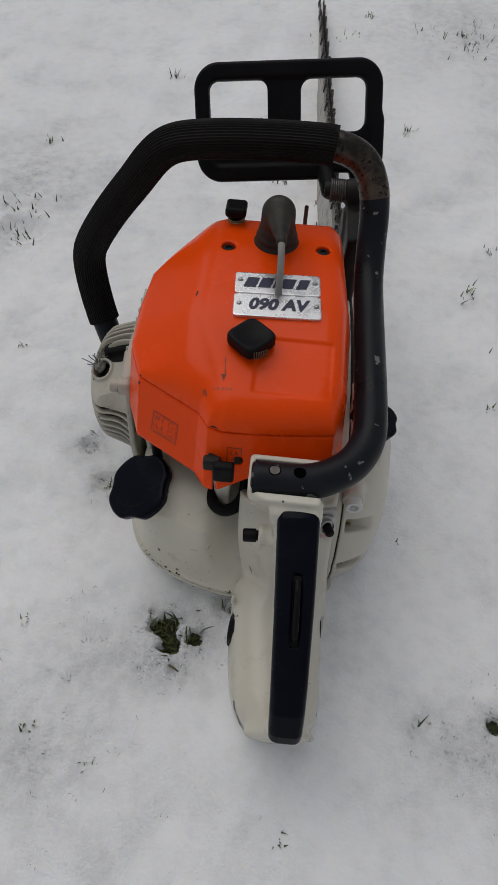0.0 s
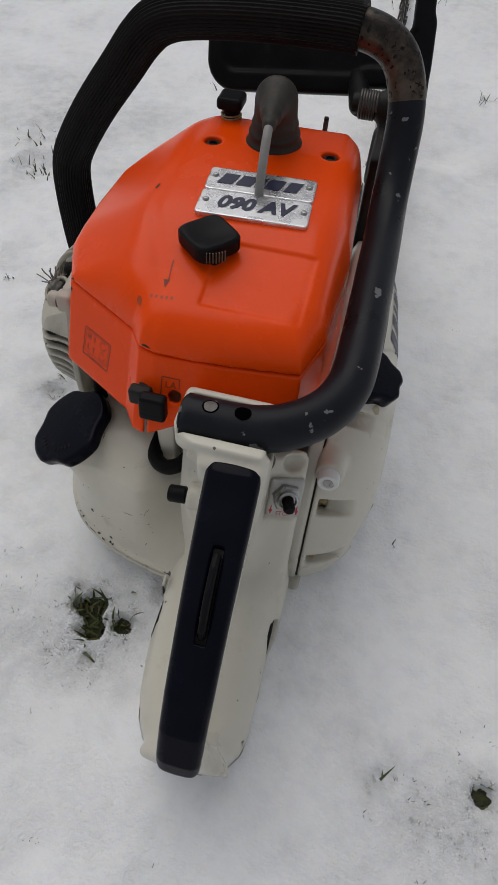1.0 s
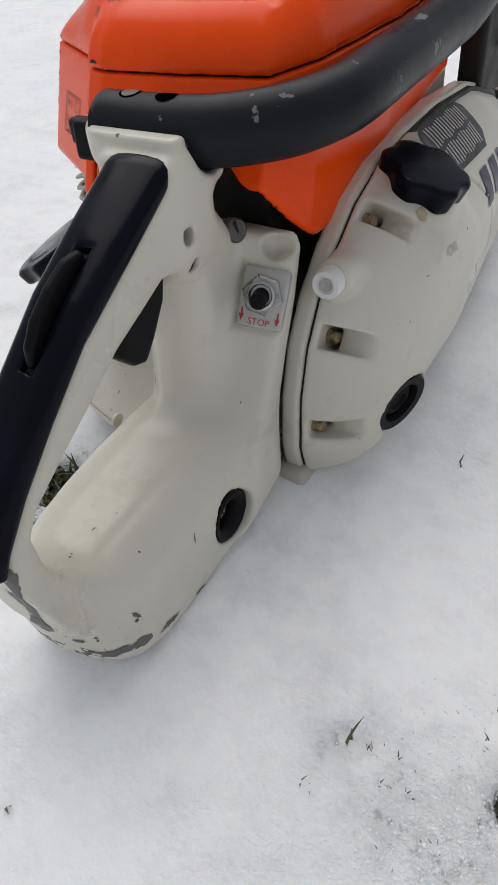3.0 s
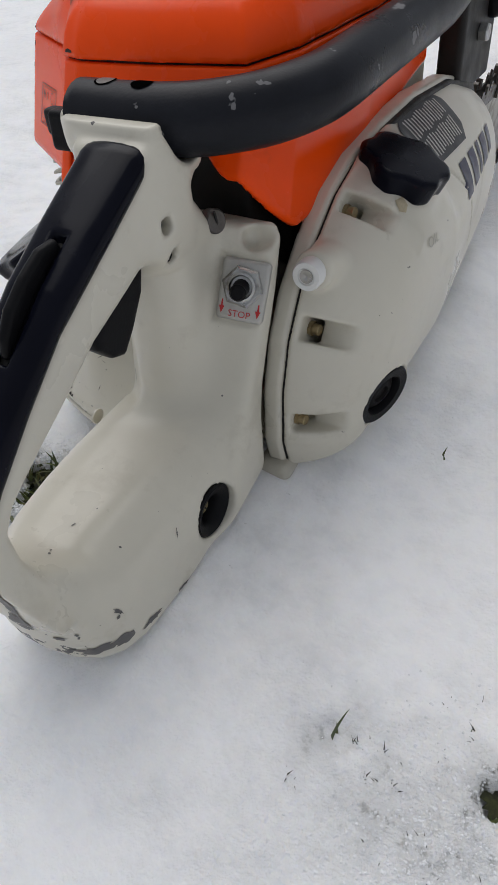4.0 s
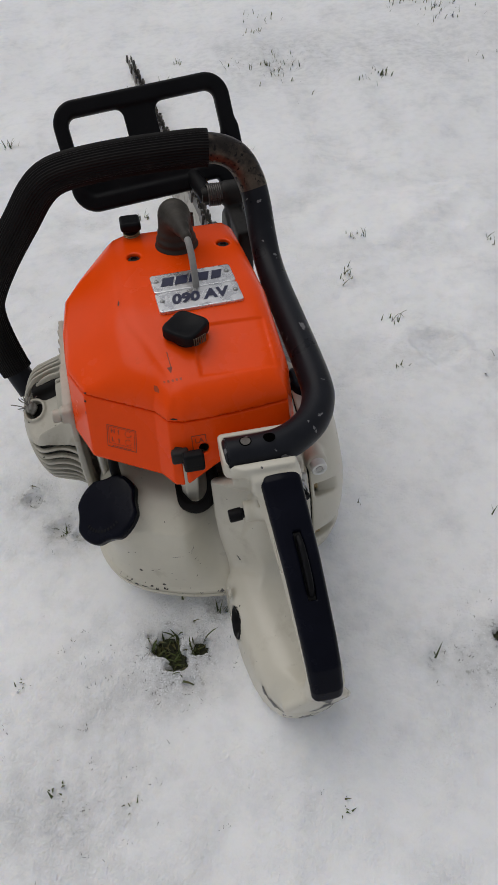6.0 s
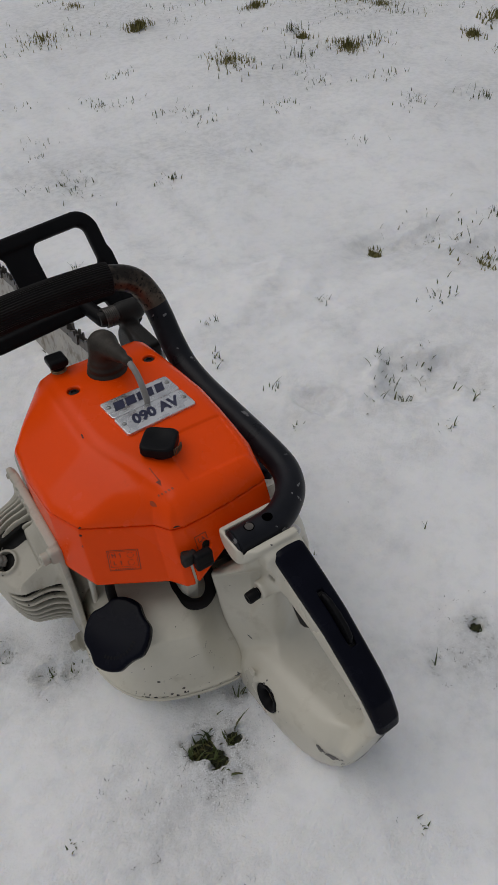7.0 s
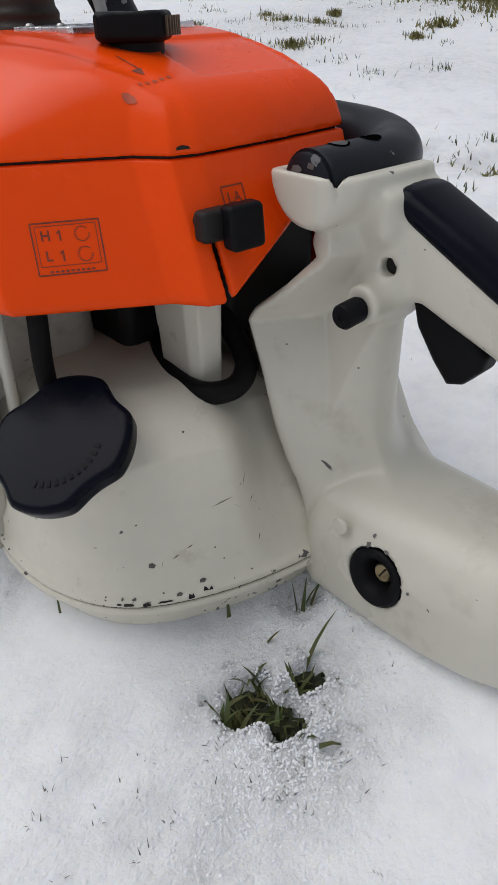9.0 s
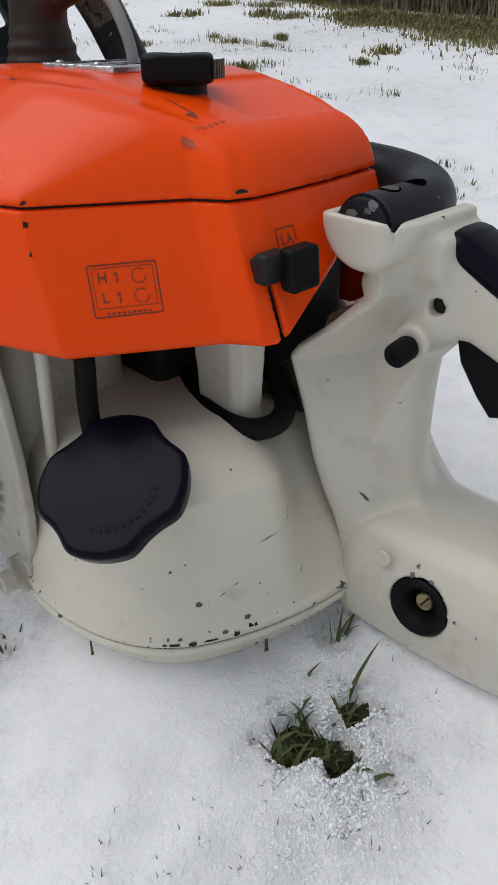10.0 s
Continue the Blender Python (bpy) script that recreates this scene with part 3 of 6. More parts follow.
# lid knob
def knob_field(x, y, z):
    a = radians(48)
    u, v = (x - 0.0075) * math.cos(a) + (y - 0.3835) * math.sin(a), -(x - 0.0075) * math.sin(a) + (y - 0.3835) * math.cos(a)
    d2 = np.maximum(smax(np.abs(u), np.abs(v), 0.008) - 0.0150, np.hypot(u, v) - 0.0192)
    ang = np.arctan2(y - 0.3835, x - 0.0075)
    d2 = d2 + 0.0006 * np.sin(ang * 60) * step(0.0172, 0.0192, np.hypot(u, v))
    d = slab(d2, z, 0.2630, 0.2738, 0.0022)
    stem = slab(np.hypot(x - 0.0075, y - 0.3835) - 0.012, z, 0.252, 0.268, 0.001)
    dish = np.sqrt((x - 0.0075) ** 2 + (y - 0.3835) ** 2 + (z - 0.3048) ** 2) - 0.0335
    return smax(np.minimum(d, stem), -dish, 0.0015)


part("lid_knob", nets("lid_knob", knob_field, (-0.02, 0.355, 0.254), (0.032, 0.407, 0.285), 0.0010), M_BLACK, saw, "black ribbed plastic lid knob with a dished top")

for k in range(7):
    a = radians(-62 + 5.5 * (k - 3))
    rb = bmesh.new()
    bmesh.ops.create_cube(rb, size=1, matrix=Matrix.Translation((0.0075 + 0.0191 * math.cos(a), 0.3835 + 0.0191 * math.sin(a), 0.2684)) @ pose(0, 0, 0, 0, 0, math.degrees(a)) @ Matrix.Diagonal((0.0010, 0.0006, 0.0070, 1)))
    part("knob_rib", from_bm("knob_rib", rb, False), M_RIB, saw, "worn pale rib on the knob")

# choke pull at the lid's front corner
part("pull_knob", nets("pull_knob", lambda x, y, z: smin(box(x, y, z, (-0.0305, 0.5305, 0.2720), (-0.0115, 0.5495, 0.2810), 0.003), slab(np.hypot(x + 0.021, y - 0.540) - 0.0068, z, 0.2680, 0.274, 0.001), 0.002), (-0.0325, 0.5285, 0.266), (-0.0095, 0.5515, 0.283), 0.0009), M_BLACK, saw, "small black pull knob on a brass spring")
coil = [(-0.021 + 0.0072 * math.cos(a), 0.540 + 0.0072 * math.sin(a), 0.2560 + 0.0020 * a / (2 * math.pi)) for a in np.linspace(0, 2 * math.pi * 6, 120)]
part("spring", sweep("spring", coil, 0.0008, 8), M_BRASS, saw, "tarnished brass coil spring")
part("stem", turned("stem", [(0.0048, 0), (0.0048, 0.022)], (-0.021, 0.540, 0.248), (0, 0, 1)), M_DARK, saw)


# spark plug boot and lead
def boot_field(x, y, z):
    body = slab(np.hypot(x - 0.018, y - 0.511) - (0.0205 - 0.24 * relu(z - 0.262)), z, 0.258, 0.3060, 0.007)
    nose = rod(x, y, z, (0.018, 0.508, 0.2975), (0.0210, 0.480, 0.2995), 0.0120, 0.0070)
    tip = rod(x, y, z, (0.0210, 0.480, 0.2995), (0.0228, 0.465, 0.3000), 0.0046)
    d = smin(smin(body, nose, 0.01), tip, 0.004)
    d = d - 0.0006 * np.sin(z * 900) * step(0.29, 0.27, z)
    return np.maximum(d, 0.2605 - z)


part("spark_plug_boot", nets("spark_plug_boot", boot_field, (-0.006, 0.460, 0.259), (0.042, 0.536, 0.318), 0.0013), M_BOOT, saw, "aged grey-brown rubber spark plug boot")
part("ignition_lead", sweep("ignition_lead", smooth_path([(0.0222, 0.4700, 0.3000), (0.0232, 0.4605, 0.2992), (0.0240, 0.4505, 0.2930), (0.0244, 0.4425, 0.2815), (0.0245, 0.4388, 0.2725), (0.0245, 0.4379, 0.2640)]), 0.0029, 14), M_WIRE, saw, "grey rubber ignition cable")


# markings pressed into the orange paint
def mark(name, f, c, u, v, pts, parent, material=None):
    return part(name, decal(name, f, c, u, v, pts, 0.0002), material or M_ENGRAVE, parent)


def frame_marks(f, c, u, v, w, h, t, parent):
    c, uu, vv = Vector(c), Vector(u).normalized(), Vector(v).normalized()
    for s in (-1, 1):
        mark("line", f, c + vv * s * h / 2, u, v, rect(w, t), parent)
        mark("line", f, c + uu * s * w / 2, u, v, rect(t, h), parent)


rear_u, rear_v = (0.0245, -0.0115, -0.0005), (0.0035, 0.0078, 0.0176)
hb = Vector((-0.0585, 0.3415, 0.199))
frame_marks(shroud_field, hb, rear_u, rear_v, 0.0262, 0.0195, 0.0006, saw)
frame_marks(shroud_field, hb + Vector(rear_v).normalized() * 0.001, rear_u, rear_v, 0.0232, 0.0150, 0.0003, saw)
ru, rv = Vector(rear_u).normalized(), Vector(rear_v).normalized()
for row, text in ((0.0048, "H"), (-0.0028, "L")):
    part("lettering", lettering("lettering", text, shroud_field, hb - ru * 0.0080 + rv * row, rear_u, rear_v, 0.0054, 0.0002, 0.00010), M_ENGRAVE, saw, "engraved carburettor setting")
    mark("digit_one", shroud_field, hb - ru * 0.0025 + rv * row, rear_u, rear_v, [(-0.0003, -0.0020), (0.0004, -0.0020), (0.0004, 0.0020), (-0.0002, 0.0020), (-0.0013, 0.0010), (-0.0010, 0.0006), (-0.0003, 0.0011)], saw)
    for k in range(18):
        a = 2 * math.pi * k / 20 + 0.9
        mark("dial_line", shroud_field, hb + ru * (0.0060 + 0.0027 * math.cos(a)) + rv * (row + 0.0027 * math.sin(a)), rear_u, rear_v, rect(0.0009, 0.00035), saw)
for k in range(9):
    mark("line", shroud_field, hb + ru * (-0.008 + 0.002 * k) - rv * 0.0086, rear_u, rear_v, rect(0.0013, 0.0008), saw)
frame_marks(shroud_field, (0.003, 0.315, 0.2075), (1, 0, 0), (0, 0.34, 0.94), 0.0110, 0.016, 0.0006, saw)
part("lettering", lettering("lettering", "LA", shroud_field, (0.0032, 0.314, 0.2115), (1, 0, 0), (0, 0.34, 0.94), 0.0062, 0.0002), M_ENGRAVE, saw, "pressed letters in orange paint")
mark("arrow_shaft", lid_field, (-0.0105, 0.362, 0.26), (1, 0, 0), (0, 1, 0), rect(0.0007, 0.016), saw)
mark("arrow_head", lid_field, (-0.0105, 0.3535, 0.255), (1, 0, 0), (0, 1, 0), [(-0.0022, 0.003), (0.0, -0.003), (0.0022, 0.003)], saw)
for k in range(5):
    mark("line", lid_field, (-0.0165 + 0.0032 * k, 0.3445, 0.252), (1, 0, 0), (0, 1, 0), rect(0.0016, 0.0022), saw, M_SMUDGE)
mark("worn_spot", lid_field, (-0.0235, 0.3425, 0.247), (1, 0, 0), (0, 1, 0), [(-0.003, -0.003), (0.0, -0.0045), (0.002, -0.001), (0.0018, 0.003), (-0.0005, 0.0045), (-0.002, 0.001)], saw, M_SMUDGE)
mark("chip", lid_field, (-0.042, 0.4345, 0.264), (1, 0, 0), (0, 1, 0), [(-0.0010, -0.0025), (0.0002, -0.0035), (0.0010, 0.002), (0.0002, 0.0035)], saw, M_DARK)
mark("chip", lid_field, (-0.0145, 0.3215, 0.2312), (1, -0.1, 0), (0, 0, 1), [(-0.0030, -0.0008), (0.0030, -0.0008), (0.0022, 0.0003), (-0.0005, 0.0009), (-0.0025, 0.0004)], saw, M_DARK)
for q in ((-0.0825, 0.3665, 0.2315), (-0.083, 0.3655, 0.2235), (-0.0845, 0.364, 0.213)):
    mark("chip", lid_field if q[2] > 0.227 else shroud_field, q, (0.9, -0.45, 0), (0, 0, 1), [(-0.0014, -0.001), (0.0012, -0.0012), (0.0015, 0.0006), (-0.0004, 0.0013)], saw, M_DARK)


# throttle stop knob beside the lettering
def latch_field(x, y, z):
    lean = 0.10 * (z - 0.204)
    block = box(x, y - lean, z, (-0.0120, 0.2975, 0.1955), (0.0045, 0.3060, 0.2125), 0.0024)
    block = smax(block, -slab(np.abs(z - 0.2020) - 0.0002, y - lean, 0.290, 0.2978, 0.0002), 0.0004)
    return block


def bracket_field(x, y, z):
    arm = box(x, y, z, (-0.0205, 0.3040, 0.1990), (-0.0065, 0.3120, 0.2110), 0.0022)
    stem = box(x, y, z, (-0.0175, 0.3060, 0.1990), (-0.0095, 0.3220, 0.2075), 0.002)
    return smin(arm, stem, 0.002)


part("choke_knob", nets("choke_knob", latch_field, (-0.015, 0.294, 0.193), (0.007, 0.309, 0.215), 0.0008), M_BLACK, saw, "square black plastic choke knob")
part("choke_bracket", nets("choke_bracket", bracket_field, (-0.023, 0.302, 0.196), (-0.004, 0.324, 0.213), 0.0010), M_DARK, saw, "dark bracket behind the choke knob")


# ---- fuel tank ----
TANK = [(-0.098, 0.42), (-0.103, 0.375), (-0.099, 0.345), (-0.088, 0.320), (-0.072, 0.303), (-0.045, 0.289), (-0.010, 0.2785), (0.03, 0.274), (0.075, 0.276), (0.082, 0.36), (0.08, 0.45), (-0.08, 0.45)]

for _ in range(2):
    TANK = [(a[0] * f + b[0] * (1 - f), a[1] * f + b[1] * (1 - f)) for a, b in zip(TANK, TANK[1:] + TANK[:1]) for f in (0.75, 0.25)]


def tank_plan(x, y):
    return poly2(-0.01 + (x + 0.01) * 1.12, 0.37 + (y - 0.37) * 1.12, TANK) / 1.12 - 0.0108


def tank_field(x, y, z):
    d2 = tank_plan(x, y)
    wall = d2 + (0.24 + 0.45 * step(-0.024, 0.012, x)) * relu(z - 0.046) + 0.9 * relu(z - 0.112) * step(0.45, 0.30, y)
    body = smax(smax(wall, z - 0.131, 0.016), 0.0425 - z, 0.001)
    lip = slab(d2 - 0.0018, z, 0.0421, 0.0464, 0.0010)
    boss = drum(x, y, z, (-0.0615, 0.339, 0.086), (-0.0790, 0.3318, 0.1180), 0.024, 0.003)
    return smin(smin(body, boss, 0.016), lip, 0.0025)


def pan_field(x, y, z):
    d2 = tank_plan(x, y)
    lip = slab(d2 - 0.0022, z, 0.0362, 0.0410, 0.0012)
    pan = slab(d2 + 0.003 + 0.25 * relu(0.04 - z), z, 0.014, 0.041, 0.008)
    return smin(lip, pan, 0.004)


part("fuel_tank", nets("fuel_tank", tank_field, (-0.112, 0.266, 0.040), (0.088, 0.455, 0.136), 0.0017), M_TANK, saw, "cream painted fuel tank with chips and scratches")
part("tank_bottom", nets("tank_bottom", pan_field, (-0.112, 0.266, 0.011), (0.088, 0.455, 0.044), 0.0015), M_TANK, saw, "cream tank bottom with chipped flange")


part("tank_seam", nets("tank_seam", lambda x, y, z: slab(tank_plan(x, y) - 0.0006, z, 0.0395, 0.0440, 0.0003), (-0.110, 0.268, 0.0385), (0.088, 0.455, 0.0450), 0.0011), M_DARK, saw, "dark line between the tank halves")


def on_tank(pts_c, u, v, pts, name="scratch", material=None):
    part(name, decal(name, tank_field, pts_c, u, v, pts, 0.0002), material or M_SCRATCH, saw)


for cx, cz, ln, ang in ((-0.030, 0.088, 0.013, 12), (-0.022, 0.083, 0.006, -35), (-0.012, 0.094, 0.009, 55), (-0.0085, 0.097, 0.007, 48), (-0.0115, 0.083, 0.006, 30), (-0.010, 0.080, 0.005, -20), (-0.016, 0.093, 0.004, 20),
                        (-0.066, 0.066, 0.004, 60), (-0.058, 0.068, 0.005, 25), (-0.050, 0.071, 0.004, 20), (-0.014, 0.062, 0.004, 70), (-0.003, 0.066, 0.005, -40)):
    a = radians(ang)
    t = 0.0002
    on_tank((cx, 0.288, cz), (0.94, -0.34, 0), (0, 0.2, 0.98), [(-ln / 2 * math.cos(a), -ln / 2 * math.sin(a)), (t, -t), (ln / 2 * math.cos(a), ln / 2 * math.sin(a)), (-t, t)])
for cx, cz in ((-0.071, 0.066), (-0.086, 0.056), (-0.095, 0.058), (-0.045, 0.0505), (-0.020, 0.0485), (-0.008, 0.049), (0.002, 0.0495), (-0.058, 0.049), (-0.0765, 0.0485)):
    on_tank((cx, 0.29, cz), (0.94, -0.34, 0), (0, 0, 1), [(-0.0016, -0.0009), (0.0008, -0.0013), (0.0018, 0.0002), (0.0004, 0.0013), (-0.0012, 0.0008)], "chip")

for k, (cx, ln) in enumerate(((-0.099, 0.0018), (-0.090, 0.003), (-0.0775, 0.0022), (-0.066, 0.0040), (-0.052, 0.0016), (-0.043, 0.0028), (-0.031, 0.0018), (-0.019, 0.0042), (-0.009, 0.0020), (0.001, 0.0036))):
    w = 0.0008 + 0.0005 * (k % 3)
    on_tank((cx, 0.29, 0.0450), (0.94, -0.34, 0), (0, 0, 1), [(-ln, -w), (-ln * 0.2, -w * 1.2), (ln, -w * 0.9), (ln * 0.7, w * 0.6), (ln * 0.1, w * 0.3), (-ln * 0.6, w)], "chip", M_DARK)

CAP_N = Vector((-0.46, -0.19, 0.86)).normalized()
CAP_U = Vector((0.74, -0.67, 0.0)).normalized()


def cap_mesh(name, centre, normal, radius, lobes, notch, thick, turn=0.0, along=None, depth=0.0035):
    """A scalloped screw cap."""
    n = np.array(normal)
    s = np.array((along - along.project(Vector(normal))).normalized() if along else Vector(normal).orthogonal().normalized())
    w = np.cross(n, s)
    c = np.array(centre)

    def f(x, y, z):
        q = [x - c[0], y - c[1], z - c[2]]
        u, v, h = (sum(q[i] * e[i] for i in range(3)) for e in (s, w, n))
        rad = np.hypot(u, v) - radius
        for k in range(lobes):
            a = 2 * math.pi * k / lobes + turn
            rad = smax(rad, notch - np.hypot(u - math.cos(a) * (radius + notch - depth), v - math.sin(a) * (radius + notch - depth)), 0.0025)
        cap = slab(rad + 0.10 * relu(-h), h + 1.2 * (u * u + v * v), -thick, 0, 0.003)
        neck = slab(np.hypot(u, v) - radius * 0.7, h, -thick - 0.012, -thick + 0.002, 0.002)
        return np.minimum(cap, neck)
    e = radius + 0.014
    return nets(name, f, c - e, c + e, 0.0013)


fuel_cap = part("fuel_cap", cap_mesh("fuel_cap", (-0.0845, 0.3295, 0.1290), CAP_N, 0.0330, 4, 0.030, 0.011, radians(-52), CAP_U), M_NAVY, saw, "big blue-black scalloped plastic fuel cap")
cap_u = Vector((0.78, -0.62, 0.01)).normalized()
cap_v = CAP_N.cross(cap_u).normalized()
cap_flat = lambda x, y, z: (x + 0.0845) * CAP_N.x + (y - 0.3295) * CAP_N.y + (z - 0.1290) * CAP_N.z + 0.0006
for k in range(11):
    a = radians(250 + 9 * k)
    q = Vector((-0.0845, 0.3295, 0.1290)) + cap_u * (0.021 * math.cos(a)) + cap_v * (0.021 * math.sin(a))
    t = cap_u * -math.sin(a) + cap_v * math.cos(a)
    part("raised_mark", decal("raised_mark", cap_flat, q, t, t.cross(CAP_N), rect(0.0018, 0.003), 0.0004), M_BLACK, fuel_cap)

# post, grommet hose and fuel hose between shroud and tank
part("mount_post", nets("mount_post", lambda x, y, z: slab(poly2(x, y, [(-0.0165, 0.3300), (-0.0125, 0.3235), (0.000, 0.3225), (0.002, 0.327), (0.002, 0.355), (-0.0165, 0.355)]) + 0.04 * (0.175 - z), z, 0.12, 0.1760, 0.002), (-0.026, 0.315, 0.118), (0.006, 0.358, 0.180), 0.0014), M_CREAM, saw, "cream cast mounting post")
part("grommet_hose", sweep("grommet_hose", smooth_path([(0.002, 0.384, 0.1310), (-0.010, 0.360, 0.1285), (-0.0170, 0.338, 0.1270), (-0.0145, 0.3210, 0.1265), (-0.004, 0.3130, 0.1280), (0.007, 0.3165, 0.1325), (0.0125, 0.327, 0.140), (0.0125, 0.345, 0.156)]), 0.0054, 16), M_RUBBER, saw, "black rubber hose loop")
part("fuel_hose", sweep("fuel_hose", smooth_path([(-0.066, 0.366, 0.185), (-0.069, 0.362, 0.165), (-0.071, 0.361, 0.145), (-0.070, 0.362, 0.12)]), 0.0045, 14), M_RUBBER, saw, "black rubber fuel hose")
part("crankcase", nets("crankcase", lambda x, y, z: smin(box(x, y, z, (-0.090, 0.394, 0.03), (-0.024, 0.54, 0.205), 0.014), box(x, y, z, (-0.03, 0.43, 0.02), (0.080, 0.56, 0.20), 0.01), 0.01), (-0.092, 0.388, 0.015), (0.085, 0.565, 0.21), 0.004), M_CAST, saw, "grimy cream cast crankcase")
part("carburettor", nets("carburettor", lambda x, y, z: np.minimum(box(x, y, z, (-0.020, 0.378, 0.118), (0.07, 0.45, 0.215), 0.006), box(x, y, z, (0.012, 0.335, 0.14), (0.07, 0.38, 0.20), 0.005)), (-0.03, 0.33, 0.12), (0.075, 0.455, 0.22), 0.004), M_DARK, saw, "black oily carburettor box under the shroud")
part("strut", nets("strut", lambda x, y, z: rod(x, y, z, (-0.082, 0.388, 0.06), (-0.082, 0.372, 0.178), 0.003), (-0.087, 0.365, 0.055), (-0.077, 0.395, 0.183), 0.0015), M_CREAM, saw)


# ---- rear handle casting ----
GRIP = [(0.285, 0.214), (0.264, 0.2100), (0.236, 0.1945), (0.202, 0.1765), (0.178, 0.1580), (0.157, 0.1405), (0.1420, 0.1250), (0.1365, 0.1140), (0.1385, 0.098), (0.146, 0.074), (0.168, 0.074),
        (0.1560, 0.090), (0.1525, 0.104), (0.1525, 0.1195), (0.159, 0.1280), (0.178, 0.1390), (0.197, 0.1490), (0.217, 0.1605), (0.236, 0.1675), (0.250, 0.1730), (0.262, 0.172), (0.285, 0.17)]
POD = [(0.0125, 0.279), (0.0098, 0.273), (0.0096, 0.262), (0.0108, 0.232), (0.0128, 0.208), (0.0168, 0.184), (0.0218, 0.168), (0.0280, 0.1575), (0.036, 0.1496), (0.048, 0.1460), (0.060, 0.1460), (0.074, 0.1490), (0.084, 0.1545), (0.0905, 0.1640), (0.0928, 0.177), (0.0930, 0.284)]
COL = [(0.262, 0.022), (0.2735, 0.036), (0.2842, 0.060), (0.2948, 0.088), (0.3025, 0.110), (0.3092, 0.132), (0.3190, 0.157), (0.3145, 0.163), (0.302, 0.175), (0.2915, 0.188), (0.291, 0.203), (0.300, 0.211),
       (0.264, 0.211), (0.259, 0.182), (0.262, 0.165), (0.265, 0.148), (0.2645, 0.132), (0.261, 0.116), (0.258, 0.09), (0.257, 0.024)]
WING = [(0.262, 0.018), (0.284, 0.024), (0.294, 0.06), (0.300, 0.09), (0.309, 0.112), (0.319, 0.134), (0.327, 0.157), (0.325, 0.1645), (0.304, 0.1645), (0.235, 0.10), (0.235, 0.018)]


SW_N, SW_V = Vector((0.33, -0.83, 0.44)).normalized(), Vector((0, 0.48, 0.88)).normalized()
SW_U = SW_V.cross(SW_N).normalized()
SW_V = SW_N.cross(SW_U).normalized()
SW_C = Vector((0.0825, 0.3025, 0.1395))


def handle_mid(y):
    return 0.0558 + 0.043 * np.clip(0.266 - y, -0.02, 0.14)


